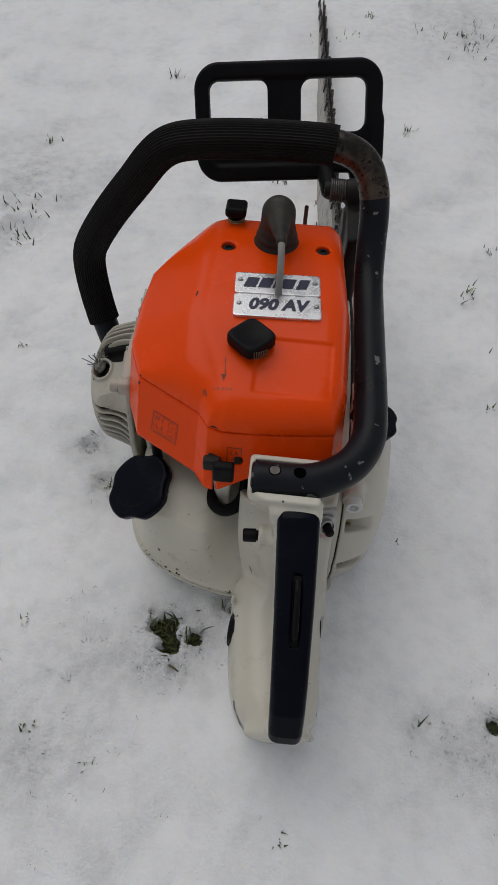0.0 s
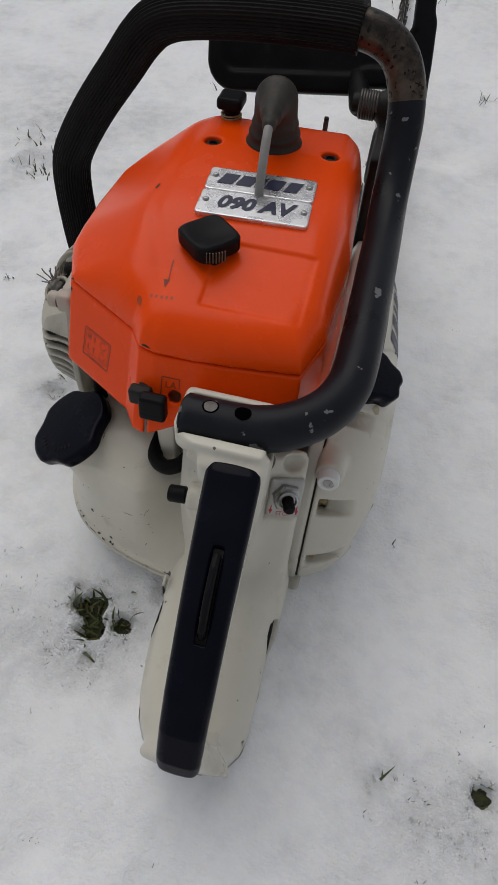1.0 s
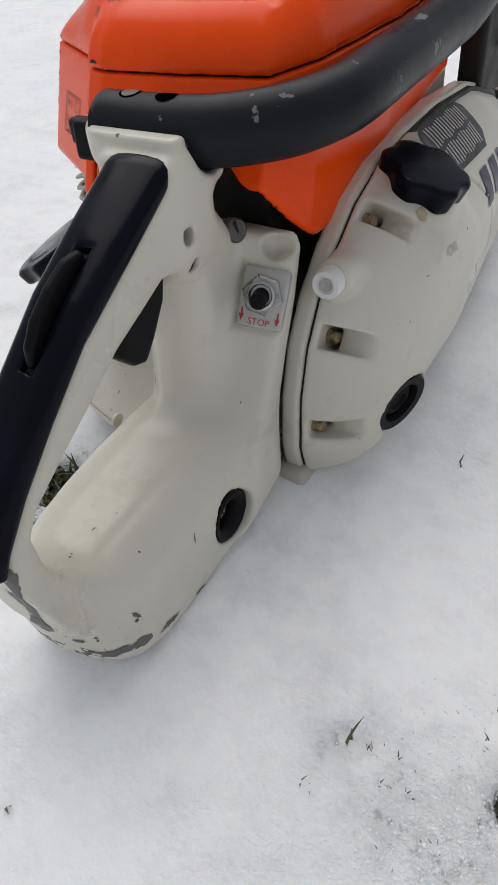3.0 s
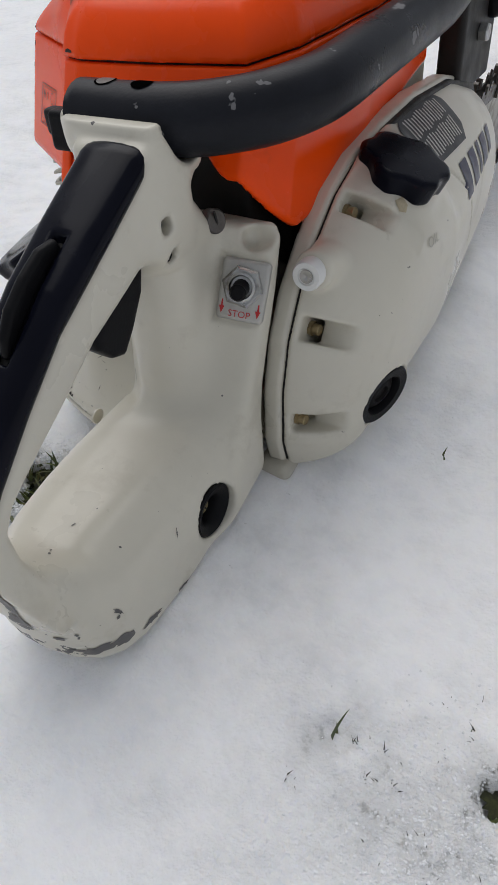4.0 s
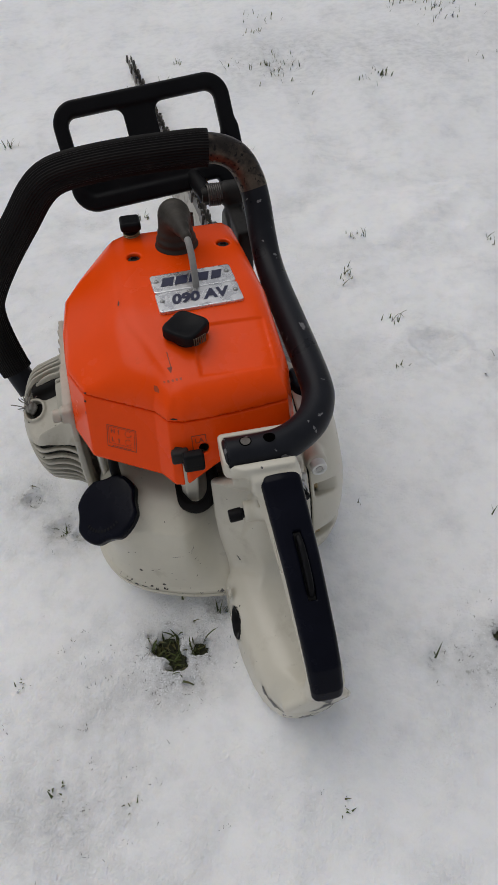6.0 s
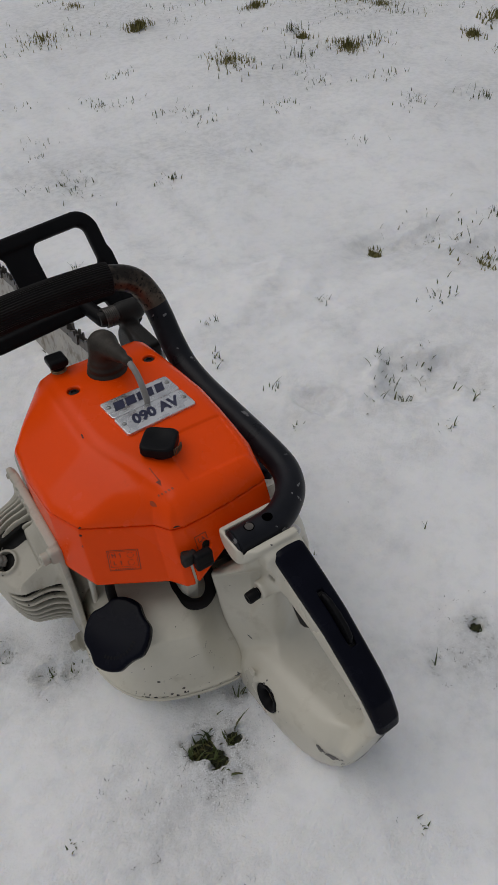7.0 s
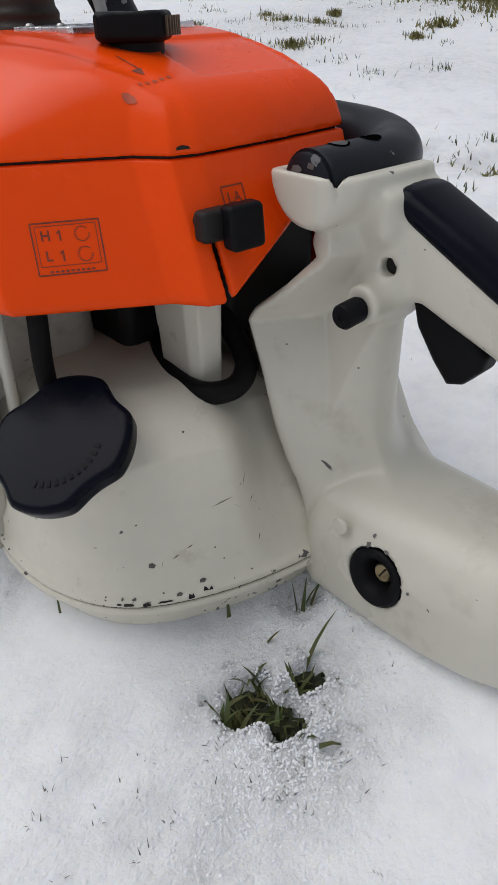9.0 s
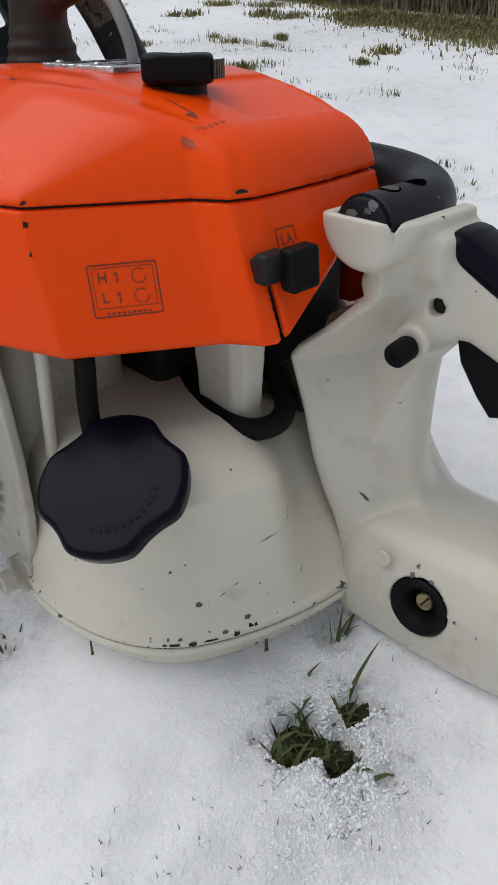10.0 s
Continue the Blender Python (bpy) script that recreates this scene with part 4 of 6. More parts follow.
def handle_field(x, y, z):
    mid = handle_mid(y)
    wide = 0.0150 - 0.024 * np.clip(0.262 - y, 0, 0.13) + 0.016 * step(0.105, 0.066, z) * step(0.160, 0.145, y)
    grip = smax(poly2(y, z, GRIP), np.abs(x - mid) - wide, 0.006)
    lean = 0.12 * smax(z - 0.055, 0 * z, 0.020) * step(0.085, 0.02, x)
    wall = poly2(x - lean, y + 0.16 * np.clip(z - 0.050, -0.02, 0.06) * step(0.24, 0.16, y), POD)
    crest = 0.0865 - 2.6 * smax(x - 0.043, 0 * x, 0.02) ** 2 - 0.05 * smax(0.043 - x, 0 * x, 0.02) - 0.05 * smax(0.205 - y, 0 * y, 0.03)
    low = 0.0190 + 0.009 * (relu(0.215 - y) / 0.065) ** 2
    pod = smax(smax(wall, (z - crest) * 0.95, 0.030), (low - z) * 0.9, 0.012)
    nose = np.interp(z, [0.036, 0.060, 0.088, 0.110, 0.132, 0.157, 0.175, 0.190], [0.2735, 0.2842, 0.2948, 0.3025, 0.3092, 0.3190, 0.3030, 0.2920])
    tuck = 0.28 * relu(z - 0.045) * np.clip((nose - 0.004 - y) / 0.018, 0, 1)
    wedge = np.maximum(tuck, 0.034 / np.clip(nose - 0.268, 0.020, 1) * relu(nose - 0.003 - y))
    lo = 0.0080 + tuck + (wedge - tuck) * step(0.058, 0.086, z)
    lo = np.minimum(lo, 0.0385 + 0.4 * relu(0.178 - z))
    lo = np.maximum(lo, 0.0075 + np.minimum(0.65 * relu(z - 0.163), 0.0155))
    post = smax(smax(poly2(y, z, COL), lo - x, 0.007), x - 0.0685 - 0.004 * step(0.160, 0.185, z), 0.010)
    post = smax(post, (0.2635 + 26 * (x - 0.046) ** 2 - 2.5 * relu(z - 0.160) - y) * 0.9, 0.006)
    plane = (0.3035 + 0.37 * (x - 0.083) + 0.55 * (z - 0.139) - y) * 0.84
    wing = smax(smax(smax(poly2(y, z, WING), plane, 0.003), x - 0.0925, 0.006), 0.045 - x, 0.004)
    d = smin(smin(post, wing, 0.012), pod, 0.014)
    rim = 0.0190 + (0.009 + 0.30 * relu(y - 0.255)) * step(0.050, 0.088, x) * step(0.205, 0.255, y)
    d = smax(smax(d, rim - z, 0.010), 0.0070 - x, 0.004)
    d = smin(d, grip, 0.007 + 0.011 * step(0.200, 0.165, y) * step(0.130, 0.105, z))
    deck = box(x, y, z, (0.0345, 0.2625, 0.196), (0.0705, 0.300, 0.2150), 0.004)
    bowl = smax(np.hypot(y - 0.2895, z - 0.2205) - 0.0205, np.abs(x - 0.0435) - 0.0272, 0.004)
    bowl = smax(smax(bowl, z - 0.2208, 0.0015), (0.2790 - 0.89 * (x - 0.0165) - y) * 0.75, 0.004)
    d = smin(d, smin(deck, bowl, 0.006), 0.005)
    trough = np.hypot(y - 0.2908, relu(0.2168 - z)) - 0.0144
    trough = np.maximum(trough, 0.0200 - x)
    d = smax(d, -trough, 0.001)
    boss = drum(x, y, z, (0.028, 0.268, 0.172), (0.050, 0.268, 0.172), 0.0085, 0.002)
    nub = drum(x, y, z, (0.0255, 0.2890, 0.1930), (0.040, 0.2885, 0.194), 0.0050, 0.002)
    d = smin(smin(d, boss, 0.006), nub, 0.003)
    for hy, hz, hx, r in ((0.264, 0.1865, 0.033, 0.0036),):
        d = np.maximum(d, -np.maximum(np.hypot(y - hy, z - hz) - r, x - 0.046))
    for hy, hz, r in ((0.2672, 0.1852, 0.0038), (0.2706, 0.1708, 0.0035)):
        d = np.maximum(d, -np.maximum(np.hypot(y - hy, z - hz) - r, 0.060 - x))
    d = smax(d, -rod(x, y, z, (0.083, 0.316, 0.1600), (0.10, 0.318, 0.166), 0.0062), 0.002)
    for bx, by, bz, sx, tz in ((0.0110, 0.2350, 0.0550, 1, -0.18), (0.0930, 0.2428, 0.0488, -1, 0)):
        d = np.maximum(d, -drum(x, y, z, (bx - 0.006 * sx, by, bz - 0.006 * tz), (bx + 0.012 * sx, by, bz + 0.012 * tz), 0.0148, 0.001))
    q = [x - SW_C.x, y - SW_C.y, z - SW_C.z]
    su, sv, sn = (sum(q[i] * e[i] for i in range(3)) for e in (SW_U, SW_V, SW_N))
    seat = np.maximum(np.maximum(np.abs(su) - 0.0122, np.abs(sv) - 0.0150), -0.0015 - sn)
    return smax(d, -seat, 0.003)


rear_handle = part("rear_handle", nets("rear_handle", handle_field, (0.002, 0.128, 0.012), (0.099, 0.324, 0.226), 0.0017), M_CREAM, saw, "cream cast rear handle with chipped paint at its end")
STRIP = [(0.2680, 0.2130), (0.2650, 0.2165), (0.2600, 0.2155), (0.230, 0.2010), (0.205, 0.1880), (0.180, 0.1705), (0.158, 0.1545), (0.1435, 0.1400), (0.1335, 0.1240), (0.1312, 0.1150), (0.1365, 0.1105), (0.1435, 0.1205), (0.158, 0.1355), (0.179, 0.1530), (0.203, 0.1712), (0.237, 0.1890), (0.265, 0.2040)]


def strip_field(x, y, z):
    mid = handle_mid(y)
    wide = 0.0158 - 0.025 * np.clip(0.262 - y, 0, 0.13)
    line = poly2(y, z, STRIP)
    d = smax(line + 6.0 * (x - mid) ** 2, np.abs(x - mid) - wide, 0.0065)
    slot = np.maximum(np.maximum(np.abs(x - mid - 0.001) - 0.0030, np.abs(y - 0.2040) - 0.0215), -line - 0.0058)
    return smax(d, -slot, 0.0016)


part("grip_cover", nets("grip_cover", strip_field, (0.036, 0.128, 0.10), (0.082, 0.270, 0.220), 0.0012), M_NAVY, saw, "smooth blue-black plastic grip cover with a slot")
# added dark floor that paints the slot's inner shade over the cream grip
part("slot_floor_shade", nets("slot_floor_shade", lambda x, y, z: smax(slab(poly2(y, z + 0.0040, STRIP), x - handle_mid(y), -0.0040, 0.0060, 0.0005), np.abs(y - 0.2040) - 0.0220, 0.0005), (0.045, 0.178, 0.14), (0.070, 0.230, 0.205), 0.0011), M_DARK, saw)
LOCK = [(0.2240, 0.1920), (0.2215, 0.1985), (0.2130, 0.1985), (0.202, 0.1935), (0.192, 0.1868), (0.1855, 0.1790), (0.1840, 0.1720), (0.190, 0.166), (0.218, 0.183)]
part("throttle_lock", nets("throttle_lock", lambda x, y, z: smax(poly2(y, z, LOCK), np.abs(x - handle_mid(y) - 0.001) - 0.0022, 0.0022), (0.05, 0.180, 0.160), (0.070, 0.228, 0.203), 0.0010), M_BLACK, saw, "black throttle lock lever")
TRIG = [(0.262, 0.178), (0.256, 0.160), (0.246, 0.147), (0.238, 0.139), (0.231, 0.1415), (0.2235, 0.150), (0.222, 0.157), (0.232, 0.168), (0.245, 0.180)]
part("trigger", nets("trigger", lambda x, y, z: smax(poly2(y, z, TRIG), np.abs(x - 0.0570) - 0.0070, 0.004), (0.047, 0.218, 0.136), (0.067, 0.265, 0.182), 0.0012), M_BLACK, saw, "black plastic throttle trigger")
part("lock_button", turned("lock_button", [(0.0046, 0), (0.0046, 0.008), (0.0040, 0.0085), (0.0040, 0.0098), (0.0053, 0.0104), (0.0053, 0.0195), (0.0046, 0.0205), (0.0018, 0.0205), (0.0015, 0.0198), (0, 0.0198)], (0.0365, 0.268, 0.172), (-1, -0.05, -0.06)), M_BLACK, saw, "black round lock button")
for bx, by, bz, sx, tz in ((0.0095, 0.2350, 0.0550, 1, -0.18), (0.0940, 0.2428, 0.0488, -1, 0)):
    ring = part("rubber_buffer", turned("rubber_buffer", [(0.0062, 0.008), (0.0072, 0.0020), (0.0096, -0.0010), (0.0134, -0.0022), (0.0145, -0.0014), (0.0145, 0.010)], (bx + 0.0042 * sx, by, bz + 0.0042 * tz), (sx, 0, tz), 32), M_BLACK, saw, "black rubber anti-vibration buffer")
    part("buffer_screw", turned("buffer_screw", [(0.0046, 0), (0.0046, -0.002), (0.0040, -0.0026), (0, -0.0026)], (bx + 0.0112 * sx, by, bz + 0.0112 * tz), (sx, 0, tz), 20), M_BRASS, ring, "slotted brass screw")
    slot_bm = bmesh.new()
    bmesh.ops.create_cube(slot_bm, size=1, matrix=Matrix.Translation((bx + 0.0085 * sx, by, bz + 0.0085 * tz)) @ pose(0, 0, 0, 25) @ Matrix.Diagonal((0.0006, 0.0008, 0.0082, 1)))
    part("screw_slot", from_bm("screw_slot", slot_bm, False), M_DARK, ring)
# added dark discs give the cream holes the look of deep shade
for q, ax, r in (((0.0420, 0.264, 0.1865), (-1, 0, 0), 0.0036), ((0.0676, 0.2672, 0.1852), (1, 0, 0), 0.0040), ((0.0676, 0.2706, 0.1708), (1, 0, 0), 0.0036)):
    part("hole_shade_disc", turned("hole_shade_disc", [(r, -0.002), (r, 0.0), (0, 0.0)], q, ax, 18), M_DARK, saw)
part("handle_screw", turned("handle_screw", [(0.0056, -0.004), (0.0056, 0.0010), (0.0048, 0.0018), (0, 0.0018)], (0.0686, 0.3058, 0.1700), (1, -0.35, 0.25)), M_CHAIN, saw, "slotted steel screw")
sb = bmesh.new()
bmesh.ops.create_cube(sb, size=1, matrix=Matrix.Translation((0.0702, 0.3052, 0.1704)) @ pose(0, 0, 0, 12, 0, -8) @ Matrix.Diagonal((0.0008, 0.0010, 0.0100, 1)))
part("screw_slot", from_bm("screw_slot", sb, False), M_DARK, saw)


def knocked(c, n, a, b, turn, seed, material=None):
    """A ragged patch where the handle's paint is knocked off."""
    rnd = random.Random(seed)
    n = Vector(n).normalized()
    u = n.cross(Vector((0, 0, 1))).normalized() * -1
    v = n.cross(u) * -1
    pts = []
    for k in range(20):
        t, q = 2 * math.pi * k / 20, rnd.uniform(0.55, 1.15)
        p, w = a * q * math.cos(t), b * q * math.sin(t)
        pts.append((p * math.cos(turn) - w * math.sin(turn), p * math.sin(turn) + w * math.cos(turn)))
    part("knocked_off_paint", decal("knocked_off_paint", handle_field, c, u, v, pts, 0.00025, 0.0016), material or M_BAREMETAL, rear_handle, "bare dark metal where paint is knocked off")


KNOCKS = (((0.0265, 0.1580, 0.0560), (-0.5, -0.8, -0.1), 0.0095, 0.0036, 0.2), ((0.0218, 0.1680, 0.0600), (-0.8, -0.5, -0.1), 0.0055, 0.0032, 0.5), ((0.0700, 0.1385, 0.1060), (0.1, -1.0, 0.2), 0.0040, 0.0120, 0.10), ((0.0660, 0.1400, 0.0900), (0.0, -1.0, 0.1), 0.0062, 0.0115, -0.15),
          ((0.0665, 0.1428, 0.0735), (0.1, -1.0, 0.0), 0.0058, 0.0070, -0.30), ((0.0600, 0.1440, 0.0620), (0.0, -1.0, -0.1), 0.0075, 0.0050, 0.15), ((0.0845, 0.1570, 0.0420), (0.55, -0.8, -0.3), 0.0115, 0.0036, 0.12), ((0.0905, 0.1680, 0.0400), (0.75, -0.6, -0.3), 0.0080, 0.0042, 0.25),
          ((0.0928, 0.1850, 0.0345), (0.95, -0.2, -0.3), 0.0075, 0.0022, 0.20), ((0.0930, 0.2090, 0.0295), (1.0, -0.1, -0.3), 0.0050, 0.0014, 0.10), ((0.0905, 0.1699, 0.0586), (0.8, -0.6, 0.1), 0.0012, 0.0034, -0.6), ((0.0900, 0.1690, 0.0560), (0.8, -0.6, 0.1), 0.0013, 0.0010, 0.0),
          ((0.0748, 0.1490, 0.0563), (0.3, -0.9, -0.1), 0.0034, 0.0014, 0.2), ((0.0800, 0.1480, 0.0660), (0.4, -0.9, 0.1), 0.0020, 0.0010, 0.0), ((0.0830, 0.1510, 0.0580), (0.4, -0.9, 0.0), 0.0010, 0.0010, 0.2), ((0.0190, 0.2745, 0.0930), (-0.7, -0.5, 0.4), 0.0030, 0.0009, 0.5), ((0.0078, 0.2411, 0.0718), (-1.0, 0.0, 0.1), 0.0015, 0.0020, 0.2), ((0.0078, 0.2315, 0.0733), (-1.0, 0.0, 0.1), 0.0018, 0.0013, 0.5),
          ((0.0072, 0.2400, 0.0790), (-1.0, 0.0, 0.1), 0.0009, 0.0022, 0.1), ((0.0075, 0.2162, 0.0584), (-1.0, -0.1, 0.0), 0.0008, 0.0010, 0.0), ((0.0085, 0.2051, 0.0561), (-1.0, -0.2, 0.0), 0.0012, 0.0004, 0.9), ((0.0072, 0.2300, 0.0420), (-1.0, 0.0, 0.0), 0.0009, 0.0007, 0.0),
          ((0.0907, 0.2143, 0.0628), (1.0, 0.0, 0.3), 0.0004, 0.0030, 0.4), ((0.0639, 0.1669, 0.0862), (0.0, -0.2, 1.0), 0.0006, 0.0009, 0.3), ((0.0630, 0.1690, 0.0860), (0.0, -0.2, 1.0), 0.0005, 0.0006, 0.3), ((0.0613, 0.1846, 0.0845), (0.0, -0.1, 1.0), 0.0004, 0.0014, 0.3))
for k, (c, n, a, b, turn) in enumerate(KNOCKS):
    knocked(c, n, a, b, turn, 40 + k)
part("core_plug", turned("core_plug", [(0.0042, 0), (0.0042, 0.0012), (0.0036, 0.0017), (0, 0.0018)], (0.0118, 0.2560, 0.0725), (-1, 0, 0.1), 20), M_CREAM, rear_handle)

# stop switch
pad = bmesh.new()
bmesh.ops.create_cube(pad, size=1, matrix=Matrix.Translation(SW_C - SW_N * 0.008) @ Matrix((SW_U, SW_V, SW_N)).transposed().to_4x4() @ Matrix.Diagonal((0.023, 0.029, 0.018, 1)))
bmesh.ops.bevel(pad, geom=pad.edges[:], offset=0.0022, segments=3, affect="EDGES", profile=0.5)
switch = part("stop_switch", from_bm("stop_switch", pad), M_CREAMPLATE, saw, "silver switch plate with red stop lettering")
part("nut", turned("nut", [(0.0100, 0), (0.0100, 0.0035), (0.0088, 0.0048), (0, 0.0048)], SW_C + SW_N * 0.001 + SW_V * 0.002, SW_N, 6), M_STEEL, switch, "hexagonal steel nut")
part("collar", turned("collar", [(0.0068, 0), (0.0068, 0.0025), (0.0056, 0.003), (0.0050, 0.0012), (0, 0.0012)], SW_C + SW_N * 0.0055 + SW_V * 0.002, SW_N, 24), M_STEEL, switch)
part("toggle", turned("toggle", [(0.0042, 0), (0.0036, 0.006), (0.0040, 0.009), (0.0028, 0.0108), (0, 0.011)], SW_C + SW_N * 0.005 + SW_V * 0.002, SW_N - SW_V * 0.25, 16), M_BLACK, switch, "black toggle lever")
plate_f = lambda x, y, z: (x - SW_C.x) * SW_N.x + (y - SW_C.y) * SW_N.y + (z - SW_C.z) * SW_N.z - 0.001
part("lettering", lettering("lettering", "STOP", plate_f, SW_C - SW_V * 0.0112, SW_U, SW_V, 0.0045, 0.0002), M_RED, switch)
for s in (-1, 1):
    part("arrow", decal("arrow", plate_f, SW_C - SW_V * 0.0085 + SW_U * 0.0088 * s, SW_U, SW_V, [(-0.0003, 0.0034), (-0.0005, 0.0003), (-0.0013, 0.0002), (0, -0.0033), (0.0013, 0.0002), (0.0005, 0.0003), (0.0003, 0.0034)], 0.0002), M_RED, switch)

# ---- front handle tube ----
TUBE = [(0.0205, 0.2908, 0.2160), (0.045, 0.2908, 0.2160), (0.0625, 0.2928, 0.2161), (0.0785, 0.2995, 0.2163), (0.0945, 0.3128, 0.2170), (0.1043, 0.3310, 0.2180), (0.1078, 0.351, 0.2190), (0.1083, 0.39, 0.2205), (0.1080, 0.44, 0.2215),
        (0.1075, 0.485, 0.2235), (0.1065, 0.518, 0.2320), (0.106, 0.542, 0.2490), (0.105, 0.561, 0.272), (0.100, 0.572, 0.293), (0.088, 0.578, 0.311), (0.066, 0.582, 0.3195),
        (0.03, 0.584, 0.3200), (-0.02, 0.584, 0.3180), (-0.065, 0.584, 0.3130), (-0.088, 0.584, 0.306), (-0.104, 0.583, 0.293), (-0.122, 0.582, 0.270), (-0.150, 0.581, 0.234), (-0.172, 0.580, 0.200),
        (-0.1805, 0.579, 0.178), (-0.180, 0.574, 0.150), (-0.172, 0.562, 0.115), (-0.160, 0.548, 0.085)]
path = smooth_path(TUBE, 8)
cut1, cut2 = 12 * 8 + 4, 15 * 8 + 1
part("handle_tube", sweep("handle_tube", path[:cut1 + 1], 0.0136, 28), M_TUBE, saw, "black enamelled steel handle tube with scratches")
part("bare_tube", sweep("bare_tube", path[cut1:cut2 + 3], 0.0137, 28), M_RUST, saw, "rusty worn bare part of the handle tube")
part("grip_sleeve", sweep("grip_sleeve", path[cut2:-6], lambda t: 0.0163, 84, 42, 0.0007), M_RUBBER, saw, "ribbed black rubber grip sleeve")
part("tube_end", sweep("tube_end", path[-8:], 0.0136, 20), M_TUBE, saw)
tube_f = lambda x, y, z: np.hypot(y - 0.2908, z - 0.2160) - 0.0136
disc = lambda r: [(r * math.cos(a), r * math.sin(a)) for a in np.linspace(0, 2 * math.pi, 20, endpoint=False)]
# flat black discs on the uncut tube paint the shade inside its holes
for hx in (0.0352, 0.0535):
    hole = part("tube_hole_shade", decal("tube_hole_shade", tube_f, (hx, 0.2905, 0.2296), (1, 0, 0), (0, 1, 0), disc(0.0047), 0.0002, 0.0012), M_VOID, saw, "flat black disc painted for the shade in a tube hole")
    if hx < 0.04:
        part("screw_head", decal("screw_head", tube_f, (hx, 0.2905, 0.2296), (1, 0, 0), (0, 1, 0), disc(0.0038), 0.0003, 0.0012), M_CHAIN, hole, "dull screw head down in the hole")
part("end_plug", turned("end_plug", [(0.0125, 0), (0.0125, 0.002), (0.011, 0.003), (0, 0.003)], (0.0212, 0.2908, 0.2160), (-1, 0, 0), 28), M_TUBE, saw, "black end cap with flaked paint")

end_f = lambda x, y, z: 0.0181 - x
for oy, oz, pts in ((0.0045, 0.0060, [(-0.0030, -0.0008), (0.0010, -0.0015), (0.0032, 0.0002), (0.0012, 0.0016), (-0.0020, 0.0012)]), (-0.0030, 0.0080, [(-0.0018, -0.0009), (0.0015, -0.0012), (0.0020, 0.0008), (-0.0012, 0.0012)]),
                    (0.0015, 0.0015, [(-0.0006, -0.0005), (0.0008, -0.0004), (0.0005, 0.0006)]), (0.0085, 0.0015, [(-0.0007, -0.0011), (0.0008, -0.0006), (0.0005, 0.0012)])):
    part("flaked_paint", decal("flaked_paint", end_f, (0.0181, 0.2908 + oy, 0.2160 + oz), (0, -1, 0), (0, 0, 1), pts, 0.0002), M_BAREMETAL, saw, "bare metal where paint has flaked")


# ---- hand guard ----
G_O, G_U, G_V = Vector((-0.080, 0.652, 0.2300)), Vector((0.1, 0.008, 0.008)), Vector((0.0, 0.057, 0.093))
gu, gn = G_U.normalized(), G_U.cross(G_V).normalized()
gv = gn.cross(gu)


def guard_field(u, v, w):
    def pane(u0, v0, u1, v1, r):
        return box(u, v, 0 * u, (u0, v0, -1), (u1, v1, 1), r)
    d2 = pane(0.009, 0.0, 0.197, 0.109, 0.024)
    d2 = smin(d2, pane(0.170, -0.034, 0.199, 0.06, 0.008), 0.006)
    d2 = smax(d2, -pane(0.146, -0.06, 0.168, 0.006, 0.004), 0.004)
    holes = np.minimum(pane(0.0225, 0.046, 0.082, 0.094, 0.010), pane(0.116, 0.044, 0.182, 0.094, 0.012))
    plan = smax(d2, -holes, 0.004)
    sheet = slab(plan, w, -0.0035, 0.0035, 0.002)
    bead = np.hypot(relu(np.abs(d2 + 0.007) - 0.0045), relu(np.abs(w) - 0.0035)) - 0.0035
    bead = np.maximum(bead, -holes)
    dish = slab(pane(0.015, 0.006, 0.150, 0.040, 0.012), w, -0.02, -0.0015, 0.0008)
    return smin(smax(sheet, -dish, 0.001), bead, 0.003)


def guard_mesh():
    me = nets("hand_guard", guard_field, (-0.004, -0.038, -0.010), (0.203, 0.113, 0.010), 0.0015)
    m = Matrix((gu, gv, gn)).transposed().to_4x4()
    m.translation = G_O
    me.transform(m)
    return me


part("hand_guard", guard_mesh(), M_BLACK, saw, "black plastic hand guard with two windows")


def gpt(u, v, w=0.0):
    return G_O + gu * u + gv * v + gn * w


part("guard_arm", nets("guard_arm", lambda x, y, z: np.minimum(rod(x, y, z, tuple(gpt(0.140, 0.012)), (0.066, 0.634, 0.246), 0.0085, 0.0095), rod(x, y, z, tuple(gpt(0.186, -0.02)), (0.104, 0.620, 0.198), 0.008, 0.009)), (0.04, 0.58, 0.185), (0.130, 0.69, 0.275), 0.0018), M_BLACK, saw, "black guard arm")
hinge_coil = [(0.062 + 0.0022 * a / (2 * math.pi) + 0.004, 0.6290 + 0.0105 * math.cos(a), 0.2490 + 0.0105 * math.sin(a)) for a in np.linspace(0, 2 * math.pi * 6.5, 150)]
part("return_spring", sweep("return_spring", hinge_coil, 0.0013, 8), M_CHAIN, saw, "rusty coil spring at the guard hinge")
part("hinge_pin", turned("hinge_pin", [(0.0075, 0), (0.0082, 0.002), (0.0082, 0.034), (0.006, 0.037), (0, 0.037)], (0.060, 0.6290, 0.2490), (1, 0, 0), 18), M_DARK, saw)
part("hinge_bracket", nets("hinge_bracket", lambda x, y, z: smin(smin(box(x, y, z, (0.085, 0.560, 0.150), (0.102, 0.638, 0.240), 0.004), rod(x, y, z, (0.088, 0.629, 0.249), (0.104, 0.629, 0.249), 0.013), 0.006), drum(x, y, z, (0.082, 0.618, 0.212), (0.100, 0.618, 0.212), 0.022, 0.003), 0.004), (0.078, 0.55, 0.145), (0.122, 0.652, 0.270), 0.002), M_DARK, saw, "oily steel bracket at the guard hinge")
